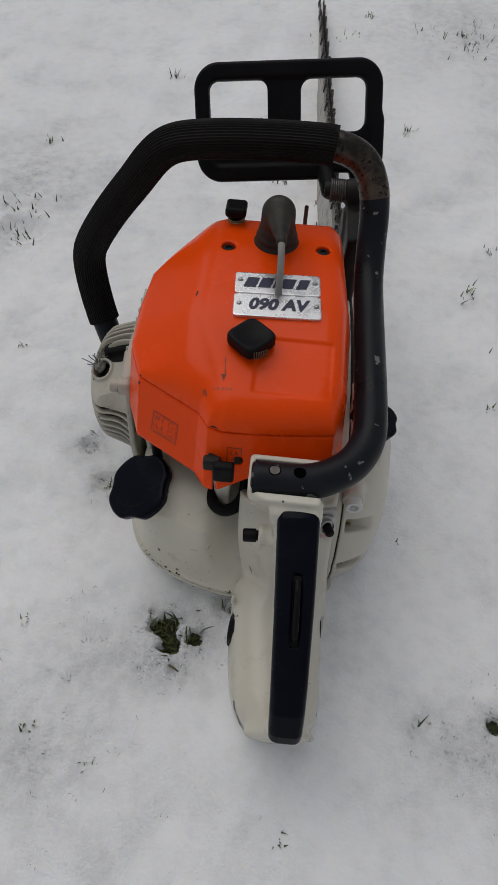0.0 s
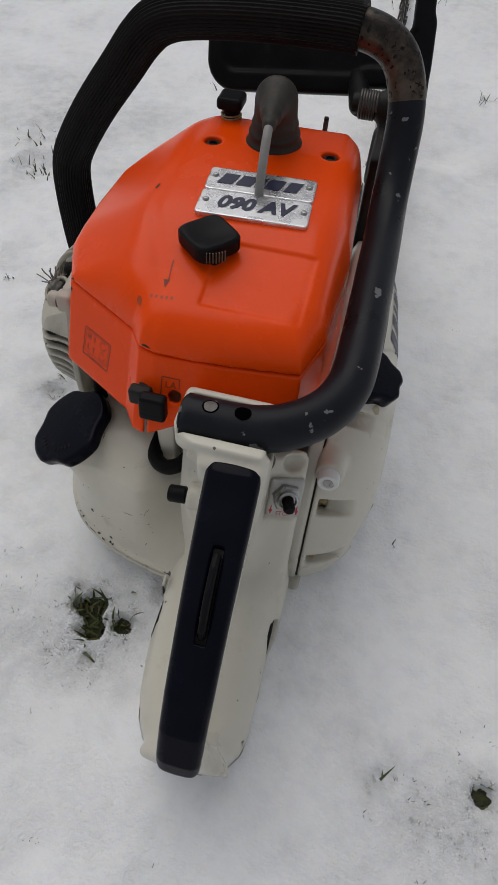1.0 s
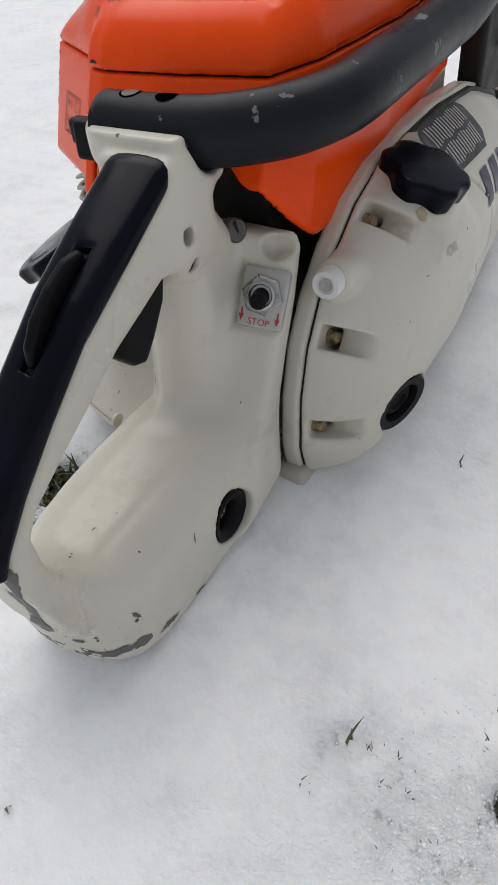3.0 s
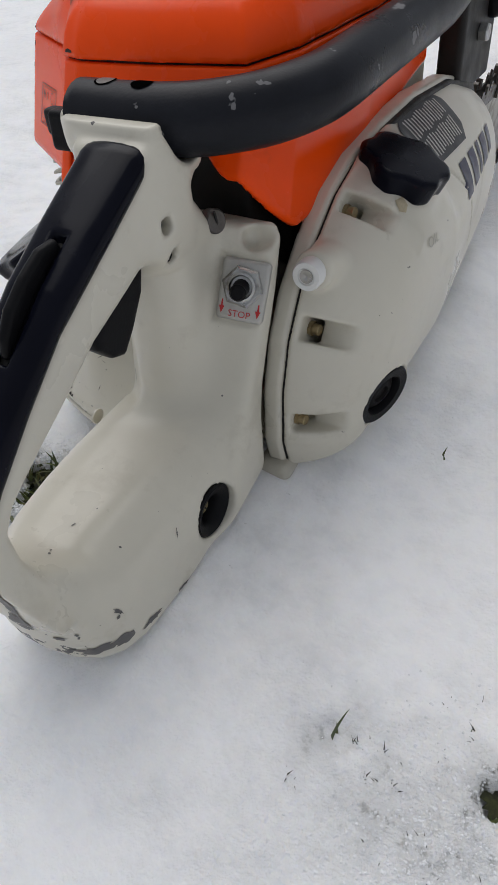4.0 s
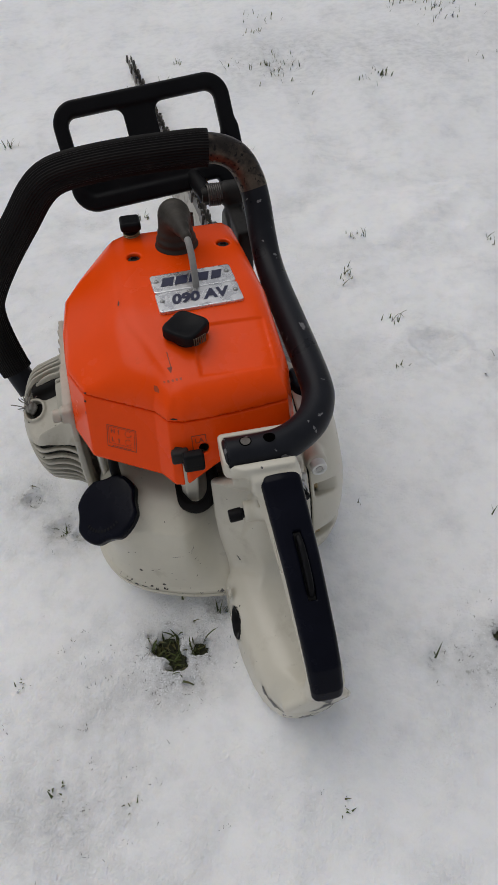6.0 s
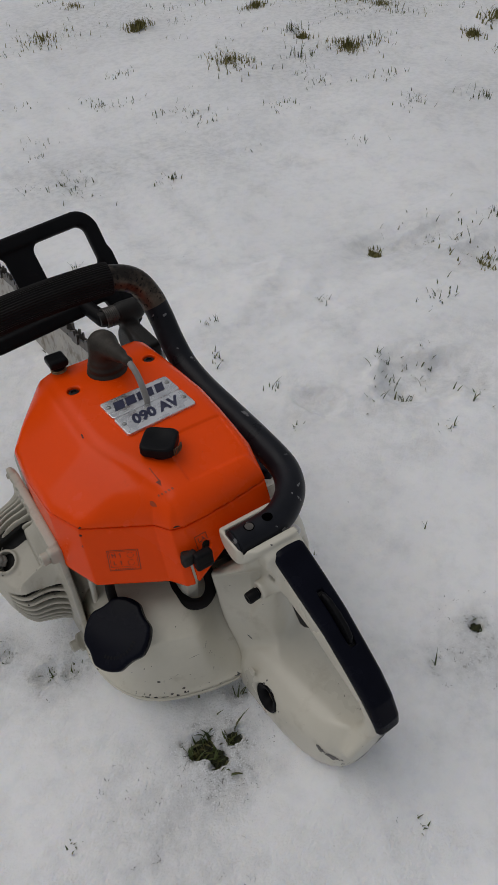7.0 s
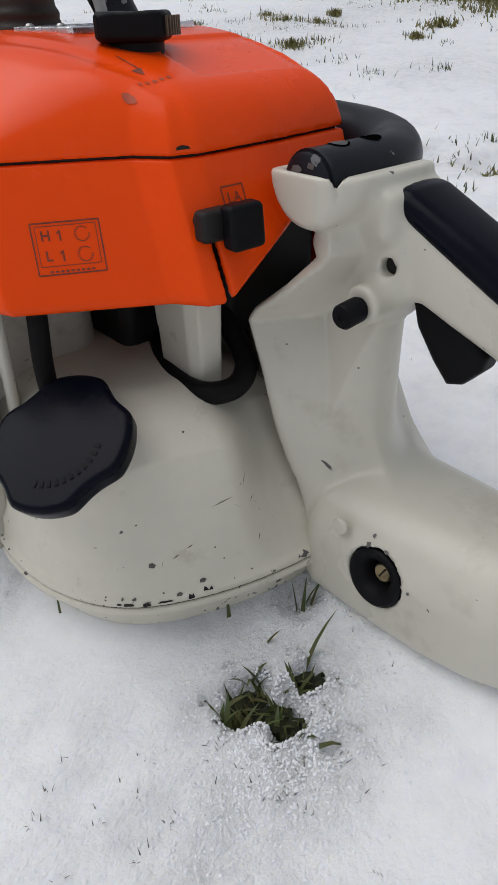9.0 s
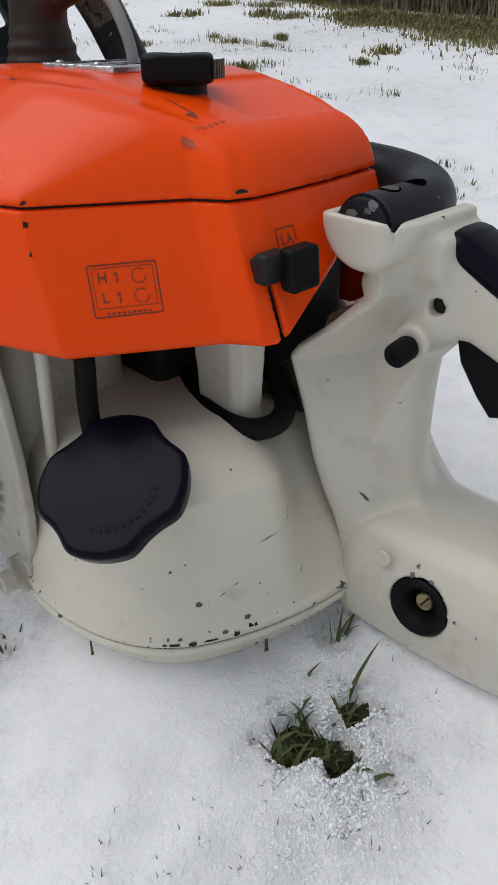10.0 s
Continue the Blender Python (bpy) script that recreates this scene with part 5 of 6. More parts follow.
for q in ((0.1025, 0.572, 0.215), (0.1025, 0.598, 0.212), (0.1025, 0.598, 0.185)):
    part("bolt", turned("bolt", [(0.0060, 0), (0.0060, 0.005), (0.0050, 0.006), (0, 0.006)], q, (1, 0, 0), 6), M_STEEL, saw, "hexagon bolt")
part("bumper_spike", nets("bumper_spike", lambda x, y, z: np.maximum(poly2(y, z, [(0.575, 0.06), (0.60, 0.08), (0.598, 0.12), (0.612, 0.135), (0.596, 0.15), (0.590, 0.190), (0.600, 0.252), (0.583, 0.205), (0.575, 0.18)]), np.abs(x - 0.0435) - 0.0020), (0.040, 0.573, 0.058), (0.047, 0.614, 0.256), 0.0014), M_CHAIN, saw, "pointed steel bumper spike")
part("muffler", nets("muffler", lambda x, y, z: box(x, y, z, (-0.06, 0.555, 0.06), (0.04, 0.59, 0.17), 0.012), (-0.062, 0.55, 0.055), (0.044, 0.595, 0.175), 0.003), M_DARK, saw, "dark steel muffler")

# ---- oil tank and sprocket cover on the saw's side ----
SIDE = [(0.318, 0.020), (0.304, 0.030), (0.300, 0.050), (0.303, 0.082), (0.312, 0.110), (0.326, 0.131), (0.344, 0.148), (0.366, 0.163), (0.392, 0.172), (0.43, 0.1765), (0.48, 0.1775), (0.54, 0.172), (0.60, 0.155), (0.635, 0.12), (0.635, 0.05), (0.60, 0.020)]


def casing_field(x, y, z):
    d2 = poly2(y, z, SIDE)
    return slab(d2 - 0.0008 + 2.5 * relu(0.0895 - x), x, 0.074, 0.0992, 0.0015)


RING_C, RING_N = Vector((0.1392, 0.3475, 0.0622)), Vector((0.93, -0.33, -0.15)).normalized()


def cover_field(x, y, z):
    d2 = poly2(y, z, SIDE)
    out = 0.1470 - 0.10 * relu(y - 0.43) - 0.08 * relu(0.10 - z)
    bulge = smax(d2 - 0.0024, x - out, 0.068)
    slope = (z - 0.1775) * 0.70 + (x - 0.103) * 0.72
    d = smax(bulge, slope - 0.022 * step(0.445, 0.40, y), 0.012)
    d = smax(d, 0.1005 - x, 0.0015)
    boss = drum(x, y, z, (0.105, 0.408, 0.135), (0.1220, 0.4015, 0.163), 0.0205, 0.004)
    d = smin(d, boss, 0.008)
    kb = drum(x, y, z, (0.1075, 0.345, 0.139), (0.1075, 0.3255, 0.143), 0.0098, 0.002)
    d = smin(d, kb, 0.004)
    for by, bz, ty, tz in ((0.366, 0.1600, 0.83, 0.56), (0.3205, 0.1135, 0.55, 0.83), (0.3035, 0.0640, 0.10, 1.0)):
        across = (y - by) * ty + (z - bz) * tz
        depth = 0.0125 * np.clip((0.131 - x) / 0.027, 0, 1)
        pocket = smax(np.abs(across) - 0.0062, 0.1042 - x, 0.002)
        pocket = np.maximum(pocket, np.hypot(y - by, z - bz) - 0.03)
        d = smax(d, -smax(pocket, -(d + depth), 0.002), 0.0015)
    line = np.abs(np.hypot((y - 0.395) * 1.0, (z - 0.075) * 1.0) - 0.0925) - 0.0007
    line = np.where((y > 0.40), line, 1)
    d = np.maximum(d, -np.maximum(line, -(d + 0.0012)))
    d = smin(d, drum(x, y, z, RING_C - RING_N * 0.022, RING_C - RING_N * 0.0004, 0.0206, 0.002), 0.004)
    return np.maximum(d, -drum(x, y, z, RING_C - RING_N * 0.012, RING_C + RING_N * 0.010, 0.0189, 0.001))


part("drive_casing", nets("drive_casing", casing_field, (0.072, 0.295, 0.012), (0.102, 0.64, 0.182), 0.0022), M_CREAM, saw, "cream drive casing half")
part("cover_gasket", nets("cover_gasket", lambda x, y, z: slab(poly2(y, z, SIDE) + 0.0016, x, 0.0975, 0.1025, 0.0004), (0.096, 0.297, 0.014), (0.104, 0.64, 0.182), 0.0016), M_DARK, saw, "black gasket line between the castings")
cover = part("side_cover", nets("side_cover", cover_field, (0.099, 0.295, 0.012), (0.155, 0.64, 0.192), 0.0016), M_CREAM, saw, "cream cast oil tank and sprocket cover")
for by, bz in ((0.3730, 0.1527), (0.3321, 0.1084), (0.3142, 0.0621)):
    part("cover_bolt", turned("cover_bolt", [(0.0038, 0), (0.0038, 0.0022), (0.0030, 0.0024), (0.0030, 0.0056), (0.0025, 0.0061), (0, 0.0061)], (0.1042, by - 0.0035, bz + 0.0005), (1, -0.10, 0.05), 14), M_BRASS, cover, "brass-coloured cover bolt")
oil_n = Vector((0.36, 0.02, 0.93)).normalized()
part("oil_cap", cap_mesh("oil_cap", (0.1235, 0.4035, 0.1715), oil_n, 0.0247, 6, 0.012, 0.014, 0.2, None, 0.0026), M_NAVY, saw, "blue-black scalloped plastic oil cap")
wn_ = Vector((0.05, -1, 0.10))
part("adjuster_knob", turned("adjuster_knob", [(0.0060, 0), (0.0074, 0.001), (0.0074, 0.009), (0.0067, 0.0100), (0.0044, 0.0100), (0.0040, 0.0092), (0.0038, 0.0092), (0, 0.0092)], (0.1070, 0.3285, 0.1425), wn_, 28), M_WHITE, saw, "white ribbed adjuster knob")
part("knob_screw", turned("knob_screw", [(0.0034, 0), (0.0034, 0.0008), (0.0012, 0.001), (0, 0.0004)], (0.1074, 0.3196, 0.1434), wn_, 14), M_STEEL, saw)
ring = part("rubber_buffer", turned("rubber_buffer", [(0.0118, -0.007), (0.0120, -0.001), (0.0128, 0.0008), (0.0178, 0.0012), (0.0187, 0.0002), (0.0187, -0.012)], RING_C, RING_N, 36), M_BLACK, saw, "black rubber buffer set into the cover")
part("buffer_core", turned("buffer_core", [(0.0117, -0.010), (0.0115, -0.004), (0.0085, -0.0018), (0.0055, -0.0012), (0.0045, -0.003), (0, -0.003)], RING_C, RING_N, 24), M_RUBBER, ring)
part("pan_edge", nets("pan_edge", lambda x, y, z: box(x, y, z, (0.083, 0.296, 0.014), (0.104, 0.33, 0.034), 0.005), (0.08, 0.294, 0.012), (0.106, 0.333, 0.036), 0.002), M_CAST, saw, "grimy casting foot")

part("oil_stain", decal("oil_stain", cover_field, (0.1290, 0.3805, 0.1560), (0.3, 0.9, 0), (-0.5, 0, 0.8), [(-0.002, -0.003), (0.001, -0.005), (0.004, -0.002), (0.004, 0.003), (-0.001, 0.003)], 0.0003), surface("dried_oil", (0.46, 0.39, 0.26), 0.4, var=0.3, vscale=150, bump=0), cover, "brown dried oil stain under the cap")

# sticker and markings on the cover
st_u, st_v = Vector((0.0, 1.0, 0.0)), Vector((-0.72, 0, 0.70)).normalized()
st_c = Vector((0.1155, 0.4660, 0.164))
sticker = part("warning_sticker", decal("warning_sticker", cover_field, st_c, st_u, st_v, [(-0.040, -0.017), (0.034, -0.019), (0.042, -0.010), (0.042, 0.010), (0.034, 0.0185), (-0.020, 0.0175), (-0.036, 0.010)], 0.0003, 0.003), M_STICKER, cover, "scuffed black sticker with rows of unreadable text")
for k in range(15):
    for j in range(2):
        wd = (0.0125, 0.0135, 0.0105, 0.0140, 0.0118)[(k * 2 + j) % 5]
        part("text_bar", decal("text_bar", cover_field, st_c + st_u * (-0.020 + 0.0037 * k) + st_v * (-0.0078 + 0.0152 * j), st_u, st_v, rect(0.0015, wd), 0.0005, 0.004), M_PALE, sticker)
lb_u, lb_v = Vector((0.05, 0.95, 0.05)).normalized(), Vector((-0.55, -0.05, 0.83)).normalized()
for k, wd in enumerate((0.0150, 0.0150, 0.0070, 0.0150, 0.0140)):
    c = Vector((0.1375, 0.475, 0.135)) + lb_u * (0.0, 0.020, 0.0355, 0.051, 0.071)[k] - Vector((0.0, 0, 0.0))
    part("letter_block", decal("letter_block", cover_field, c, lb_u, lb_v, rect(wd * 0.9, 0.0215, 0.0022), 0.0004, 0.003), M_PRINT, cover, "dark blue raised letter shape")
part("lettering", lettering("lettering", "OIL", cover_field, (0.148, 0.395, 0.134), (0.2, 0.95, 0), (-0.35, 0, 0.93), 0.0085, 0.0004), M_CAST, cover, "raised lettering beside the oil cap")


# ---- fan housing ----
FY, FZ = 0.459, 0.118
FLANGE = [(0.396, 0.196), (0.389, 0.192), (0.383, 0.172), (0.380, 0.150), (0.3785, 0.120), (0.380, 0.09), (0.385, 0.065), (0.396, 0.042), (0.42, 0.036), (0.46, 0.040), (0.505, 0.06), (0.525, 0.11), (0.522, 0.165), (0.508, 0.198), (0.491, 0.205), (0.44, 0.202)]


def fan_field(x, y, z):
    r = np.hypot(y - FY, z - FZ)
    deg = np.degrees(np.arctan2(z - FZ, y - FY))
    d2 = poly2(y, z, FLANGE)
    flange = slab(d2, x, -0.1010, -0.0958, 0.0012)
    rim = slab(np.abs(d2 + 0.0025) - 0.0025, x, -0.1050, -0.097, 0.001)
    rim = np.maximum(rim, 0.188 - z)
    lug1 = box(x, y, z, (-0.110, 0.387, 0.038), (-0.097, 0.402, 0.056), 0.004)
    lug2 = box(x, y, z, (-0.104, 0.492, 0.194), (-0.098, 0.504, 0.206), 0.002)
    lug3 = box(x, y, z, (-0.108, 0.387, 0.180), (-0.096, 0.398, 0.195), 0.003)
    cone = r - (0.0655 - 0.32 * relu(-0.108 - x) - 60.0 * relu(-0.132 - x) ** 2)
    dome = smax(cone * 0.85, -0.1560 - x, 0.014)
    block = -0.36 * (x + 0.138) - 0.30 * (y - 0.444) + 0.88 * (z - 0.1505)
    side = np.maximum(np.abs(y - 0.434) - 0.021, x + 0.114)
    dome = smax(dome, -np.maximum(side, -block), 0.003)
    dome = np.maximum(dome, x + 0.099)
    d = smin(smin(flange, dome, 0.013), np.minimum(rim, np.minimum(lug1, np.minimum(lug2, lug3))), 0.002)
    upper = (deg > -30) & (deg < 104)
    lower = (deg > 158) | (deg < -97)
    wave = 2.2 * np.sin((x + 0.13) * 130)
    gap = (np.cos(np.radians(deg + wave) * 46) - 0.62) * r / 46
    slot = np.maximum(gap, np.maximum(np.where(lower, 0.036, 0.026) - r, x + 0.1035))
    slot = np.where(upper | lower, slot, 1.0)
    d = smax(d, -slot, 0.0010)
    hollow = np.maximum(smax(cone * 0.85 + 0.0055, -0.1450 - x, 0.01), 0.030 - r)
    hollow = np.maximum(hollow, -0.004 - np.where(upper | lower, 1.0, -1.0))
    d = np.maximum(d, -hollow)
    rope = drum(x, y, z, (-0.1425, 0.440, 0.160), (-0.130, 0.450, 0.130), 0.0092, 0.001)
    eye = drum(x, y, z, (-0.1395, 0.4427, 0.1525), (-0.133, 0.448, 0.137), 0.0118, 0.001)
    d = smin(d, eye, 0.003)
    return np.maximum(d, -rope)


fan = part("fan_housing", nets("fan_housing", fan_field, (-0.160, 0.372, 0.030), (-0.094, 0.530, 0.212), 0.0012), M_CAST, saw, "grimy cream fan housing with radial cooling fins")


# cone-shaped dark core, added so the slots between the fins read as shaded
def disc_field(x, y, z):
    d = np.maximum(np.hypot(y - FY, z - FZ) - (0.0545 - 0.42 * relu(-0.108 - x)), np.abs(x + 0.122) - 0.019)
    niche = np.maximum(np.maximum(np.abs(y - 0.434) - 0.026, x + 0.110), 0.36 * (x + 0.138) + 0.30 * (y - 0.444) - 0.88 * (z - 0.1440))
    return np.maximum(d, -niche)


part("slot_shade_core", nets("slot_shade_core", disc_field, (-0.143, 0.400, 0.060), (-0.101, 0.518, 0.176), 0.003), M_DARK, saw, "dark core in the fan's place, painted shade for the slots between the fins")
for q in ((-0.1095, 0.394, 0.047), (-0.1075, 0.3925, 0.1875)):
    part("housing_bolt", turned("housing_bolt", [(0.0058, 0), (0.0058, 0.006), (0.0048, 0.007), (0.003, 0.007), (0.0026, 0.004), (0, 0.004)], q, (-1, 0, 0), 18), M_CAST, fan, "dull cap screw")
part("plug", turned("plug", [(0.0095, 0), (0.006, 0.004), (0, 0.005)], (-0.1345, 0.4465, 0.140), (-0.36, -0.30, 0.88), 16), M_DARK, fan)
rng = random.Random(5)
for k in range(16):
    q = np.array((-0.142, 0.447, 0.151))
    v = np.array((rng.uniform(-1.0, 0.1), rng.uniform(-0.4, 0.6), rng.uniform(0.2, 0.8))) * 0.007
    pts = [q]
    for j in range(4):
        v = v * 0.9 + np.array([rng.uniform(-1, 1) for _ in range(3)]) * 0.0040
        pts.append(pts[-1] + v * 0.42)
    part("cord_fibre", sweep("cord_fibre", smooth_path(pts, 4), 0.00055, 5), M_FIBRE, fan)
part("rope_knot", nets("rope_knot", lambda x, y, z: np.sqrt((x + 0.142) ** 2 + (y - 0.4475) ** 2 + (z - 0.1495) ** 2) - 0.0055 - 0.0012 * np.sin(x * 900) * np.sin(z * 800), (-0.151, 0.439, 0.141), (-0.133, 0.456, 0.158), 0.0012), M_FIBRE, fan, "frayed starter cord end")

# ---- guide bar and chain ----
BX, BH, BEND = 0.0, 0.0425, 1.05
BAR_POSE = Matrix.Translation((0.0905, 0.64, 0.083)) @ pose(0, 0, 0, -4.5, 7.0, 1.75)


def bar_outline(grow):
    pts = [(-0.08, -BH - grow), (BEND, -BH * 0.9 - grow)]
    for a in np.linspace(-80, 80, 15):
        pts.append((BEND + 0.03 + (BH * 0.92 + grow) * math.cos(radians(a)), (BH * 0.92 + grow) * math.sin(radians(a))))
    pts += [(BEND, BH * 0.9 + grow), (-0.08, BH + grow)]
    return pts


def bar_mesh():
    bm = bmesh.new()
    f = bm.faces.new([bm.verts.new((BX - 0.0026, y, z)) for y, z in bar_outline(0)])
    e = bmesh.ops.extrude_face_region(bm, geom=[f])
    bmesh.ops.translate(bm, verts=[v for v in e["geom"] if isinstance(v, bmesh.types.BMVert)], vec=(0.0052, 0, 0))
    return from_bm("guide_bar", bm, False)


bar = part("guide_bar", bar_mesh(), M_BAR, saw, "long worn steel guide bar with stains")
bar.matrix_basis = BAR_POSE
out = np.array(bar_outline(0.004))
seg = np.linalg.norm(np.diff(out, axis=0), axis=1)
acc_len = np.concatenate([[0], np.cumsum(seg)])


def link_mesh(kind):
    bm = bmesh.new()
    prof = [(-0.009, -0.006), (0.009, -0.006), (0.0105, 0.0), (0.008, 0.0045), (0.0, 0.0052), (-0.008, 0.0045), (-0.0105, 0.0)] if kind == "tie" else \
        [(-0.010, -0.006), (0.009, -0.006), (0.0105, 0.0), (0.010, 0.0098), (0.007, 0.0110), (0.004, 0.0052), (0.0, 0.0050), (-0.002, 0.0120), (-0.009, 0.0105), (-0.0105, 0.0)]
    for s in (-1, 1):
        f = bm.faces.new([bm.verts.new((s * 0.0034, y, z)) for y, z in prof])
        e = bmesh.ops.extrude_face_region(bm, geom=[f])
        wide = 0.0018 if kind == "tie" else (0.0040 if s > 0 else 0.0018)
        bmesh.ops.translate(bm, verts=[v for v in e["geom"] if isinstance(v, bmesh.types.BMVert)], vec=(s * wide, 0, 0))
    return from_bm("chain_" + kind, bm, False)


tie, cutter, cutter_b = link_mesh("tie"), link_mesh("cutter"), link_mesh("cutter")
cutter_b.transform(Matrix.Diagonal((-1, 1, 1, 1)))
cutter_b.flip_normals()
for me in (tie, cutter, cutter_b):
    me.materials.append(M_CHAIN)
chain = part("chain", sweep("chain", [(BX, y, z) for y, z in bar_outline(0.0005)], 0.0022, 6), M_CHAIN, saw, "oily steel saw chain")
chain.matrix_basis = BAR_POSE
s, k = 0.004, 0
while s < acc_len[-1] - 0.004:
    i = min(np.searchsorted(acc_len, s, side="right") - 1, len(seg) - 1)
    q = out[i] + (out[i + 1] - out[i]) * (s - acc_len[i]) / seg[i]
    t = (out[i + 1] - out[i]) / seg[i]
    ob = new("chain_link", (tie, cutter, tie, cutter_b)[k % 4])
    ob.parent = chain
    ob.matrix_basis = Matrix.Translation((BX, q[0], q[1])) @ Matrix(((1, 0, 0), (0, t[0], t[1]), (0, t[1], -t[0]))).to_4x4()
    s += 0.0205
    k += 1


# ---- grass breaking through the snow ----
def blades(name, spots, seed, material, droop=0.5):
    """Tapered bent grass blades; spots: x, y, length, width, lean direction, lean."""
    r = random.Random(seed)
    vs, fs = [], []
    zs = ground_height([q[0] for q in spots], [q[1] for q in spots])
    for (x, y, ln, wd, az, lean), z in zip(spots, zs):
        p = np.array((x, y, float(z) - 0.003))
        s = np.array((-math.sin(az), math.cos(az), 0)) * wd / 2
        base = len(vs)
        n = 4
        for k in range(n + 1):
            t = k / n
            w = (1 - t) ** 0.7 if k < n else 0.02
            vs += [tuple(p - s * w), tuple(p + s * w)]
            el = radians(90) - lean * (0.35 + droop * 1.3 * t)
            p = p + np.array((math.cos(az) * math.cos(el), math.sin(az) * math.cos(el), math.sin(el))) * ln / n
        for k in range(n):
            a = base + 2 * k
            fs.append((a, a + 1, a + 3, a + 2))
    me = bpy.data.meshes.new(name)
    me.from_pydata(vs, [], fs)
    me.shade_smooth()
    me.materials.append(material)
    return new(name, me)


def tuft(x, y, rad, ln, n, seed, material=None, flat=0.5, width=0.0022, label="dark green grass tuft in a thawed hole in the snow"):
    r = random.Random(seed)
    spots = []
    for _ in range(n):
        a, q = r.uniform(0, 6.283), rad * math.sqrt(r.random()) if rad < 0.02 else rad * abs(r.gauss(0, 0.75)) * (1 + 0.5 * math.sin(3 * seed))
        q *= 1 + 0.35 * math.sin(2 * a + seed)
        spots.append((x + q * math.cos(a), y + q * math.sin(a), 0.62 * ln * r.uniform(0.5, 1.25), width * r.uniform(0.6, 1.3), r.uniform(0, 6.283), flat + r.uniform(-0.4, 0.7)))
    return tagged(blades("grass_tuft", spots, seed, material or M_GRASS), label, "grass tuft", "grass tufts in the snow")


tuft(-0.0525, 0.251, 0.0115, 0.028, 90, 1, flat=1.0, width=0.0034)
tuft(-0.0450, 0.2355, 0.0105, 0.028, 80, 4, flat=1.0, width=0.0034)
tuft(-0.0225, 0.240, 0.007, 0.024, 40, 2, flat=0.9, width=0.0032)
tuft(-0.066, 0.263, 0.003, 0.014, 6, 3, flat=0.5, width=0.003)
tuft(0.252, 0.186, 0.006, 0.016, 24, 5, flat=0.9, width=0.0018)


def single(spots, seed, label):
    return tagged(blades("grass_sprig", spots, seed, M_GRASS), label, "grass sprig", "single sprigs in the snow")


single([(-0.019, 0.247, 0.040, 0.0034, -0.25, 0.75)], 1, "long bent green grass blade beside the tuft")
single([(-0.047, 0.2150, 0.0225, 0.0030, -0.4, 3.3)], 2, "flat green grass blade lying on the snow")
single([(0.002, 0.270, 0.026, 0.0028, 0.4, 0.3), (0.005, 0.272, 0.022, 0.0026, -0.6, 0.7), (0.006, 0.269, 0.028, 0.0026, -0.3, 0.6), (0.001, 0.273, 0.024, 0.0024, 2.0, 0.25), (0.008, 0.27, 0.016, 0.003, -1.4, 0.9)], 3, "small spray of green grass blades by the rear handle")
single([(-0.031, 0.290, 0.022, 0.0026, 1.2, 0.2)], 4, "upright green grass blade by the fuel tank")
single([(-0.026, 0.268, 0.014, 0.0022, -0.4, 1.2)], 5, "short grass blade lying on the snow")
single([(-0.095, 0.352, 0.024, 0.0016, 0.9, 0.3)], 6, "dry grass stalk under the tank flange")
single([(0.185, 0.180, 0.026, 0.0022, 0.85, 0.55), (0.187, 0.182, 0.009, 0.002, 2.0, 0.9)], 7, "dark grass blade leaning out of the snow")
single([(0.303, 0.312, 0.016, 0.002, 0.5, 0.6), (0.308, 0.316, 0.013, 0.002, 2.4, 0.7)], 8, "two short blades poking through the snow")
single([(0.173, 0.363, 0.010, 0.002, 1.0, 0.6), (0.176, 0.360, 0.008, 0.002, 2.6, 0.6)], 9, "short dark blades poking through the snow")
for k, (x, y) in enumerate([(-0.148, 0.409), (-0.122, 0.398), (-0.177, 0.456), (-0.176, 0.474), (-0.145, 0.413), (-0.306, 0.605), (0.466, 0.428), (0.225, 1.194), (0.011, 1.008), (0.337, 0.861), (0.547, 0.805), (0.289, 0.764),
                                (0.323, 0.657), (0.300, 0.561), (0.516, 0.616), (0.49, 0.53), (-0.157, 0.143), (0.07, 0.084), (-0.095, 0.123), (-0.187, 0.243), (-0.226, 1.359), (0.373, 1.768), (0.159, 1.67)]):
    near = math.hypot(x, y - 0.3) < 0.45
    tuft(x, y, 0.008 if near else 0.016, 0.016 if near else 0.026, 7 if near else 12, 20 + k, flat=0.7, width=0.0022, label="few short grass blades poking out of the snow")
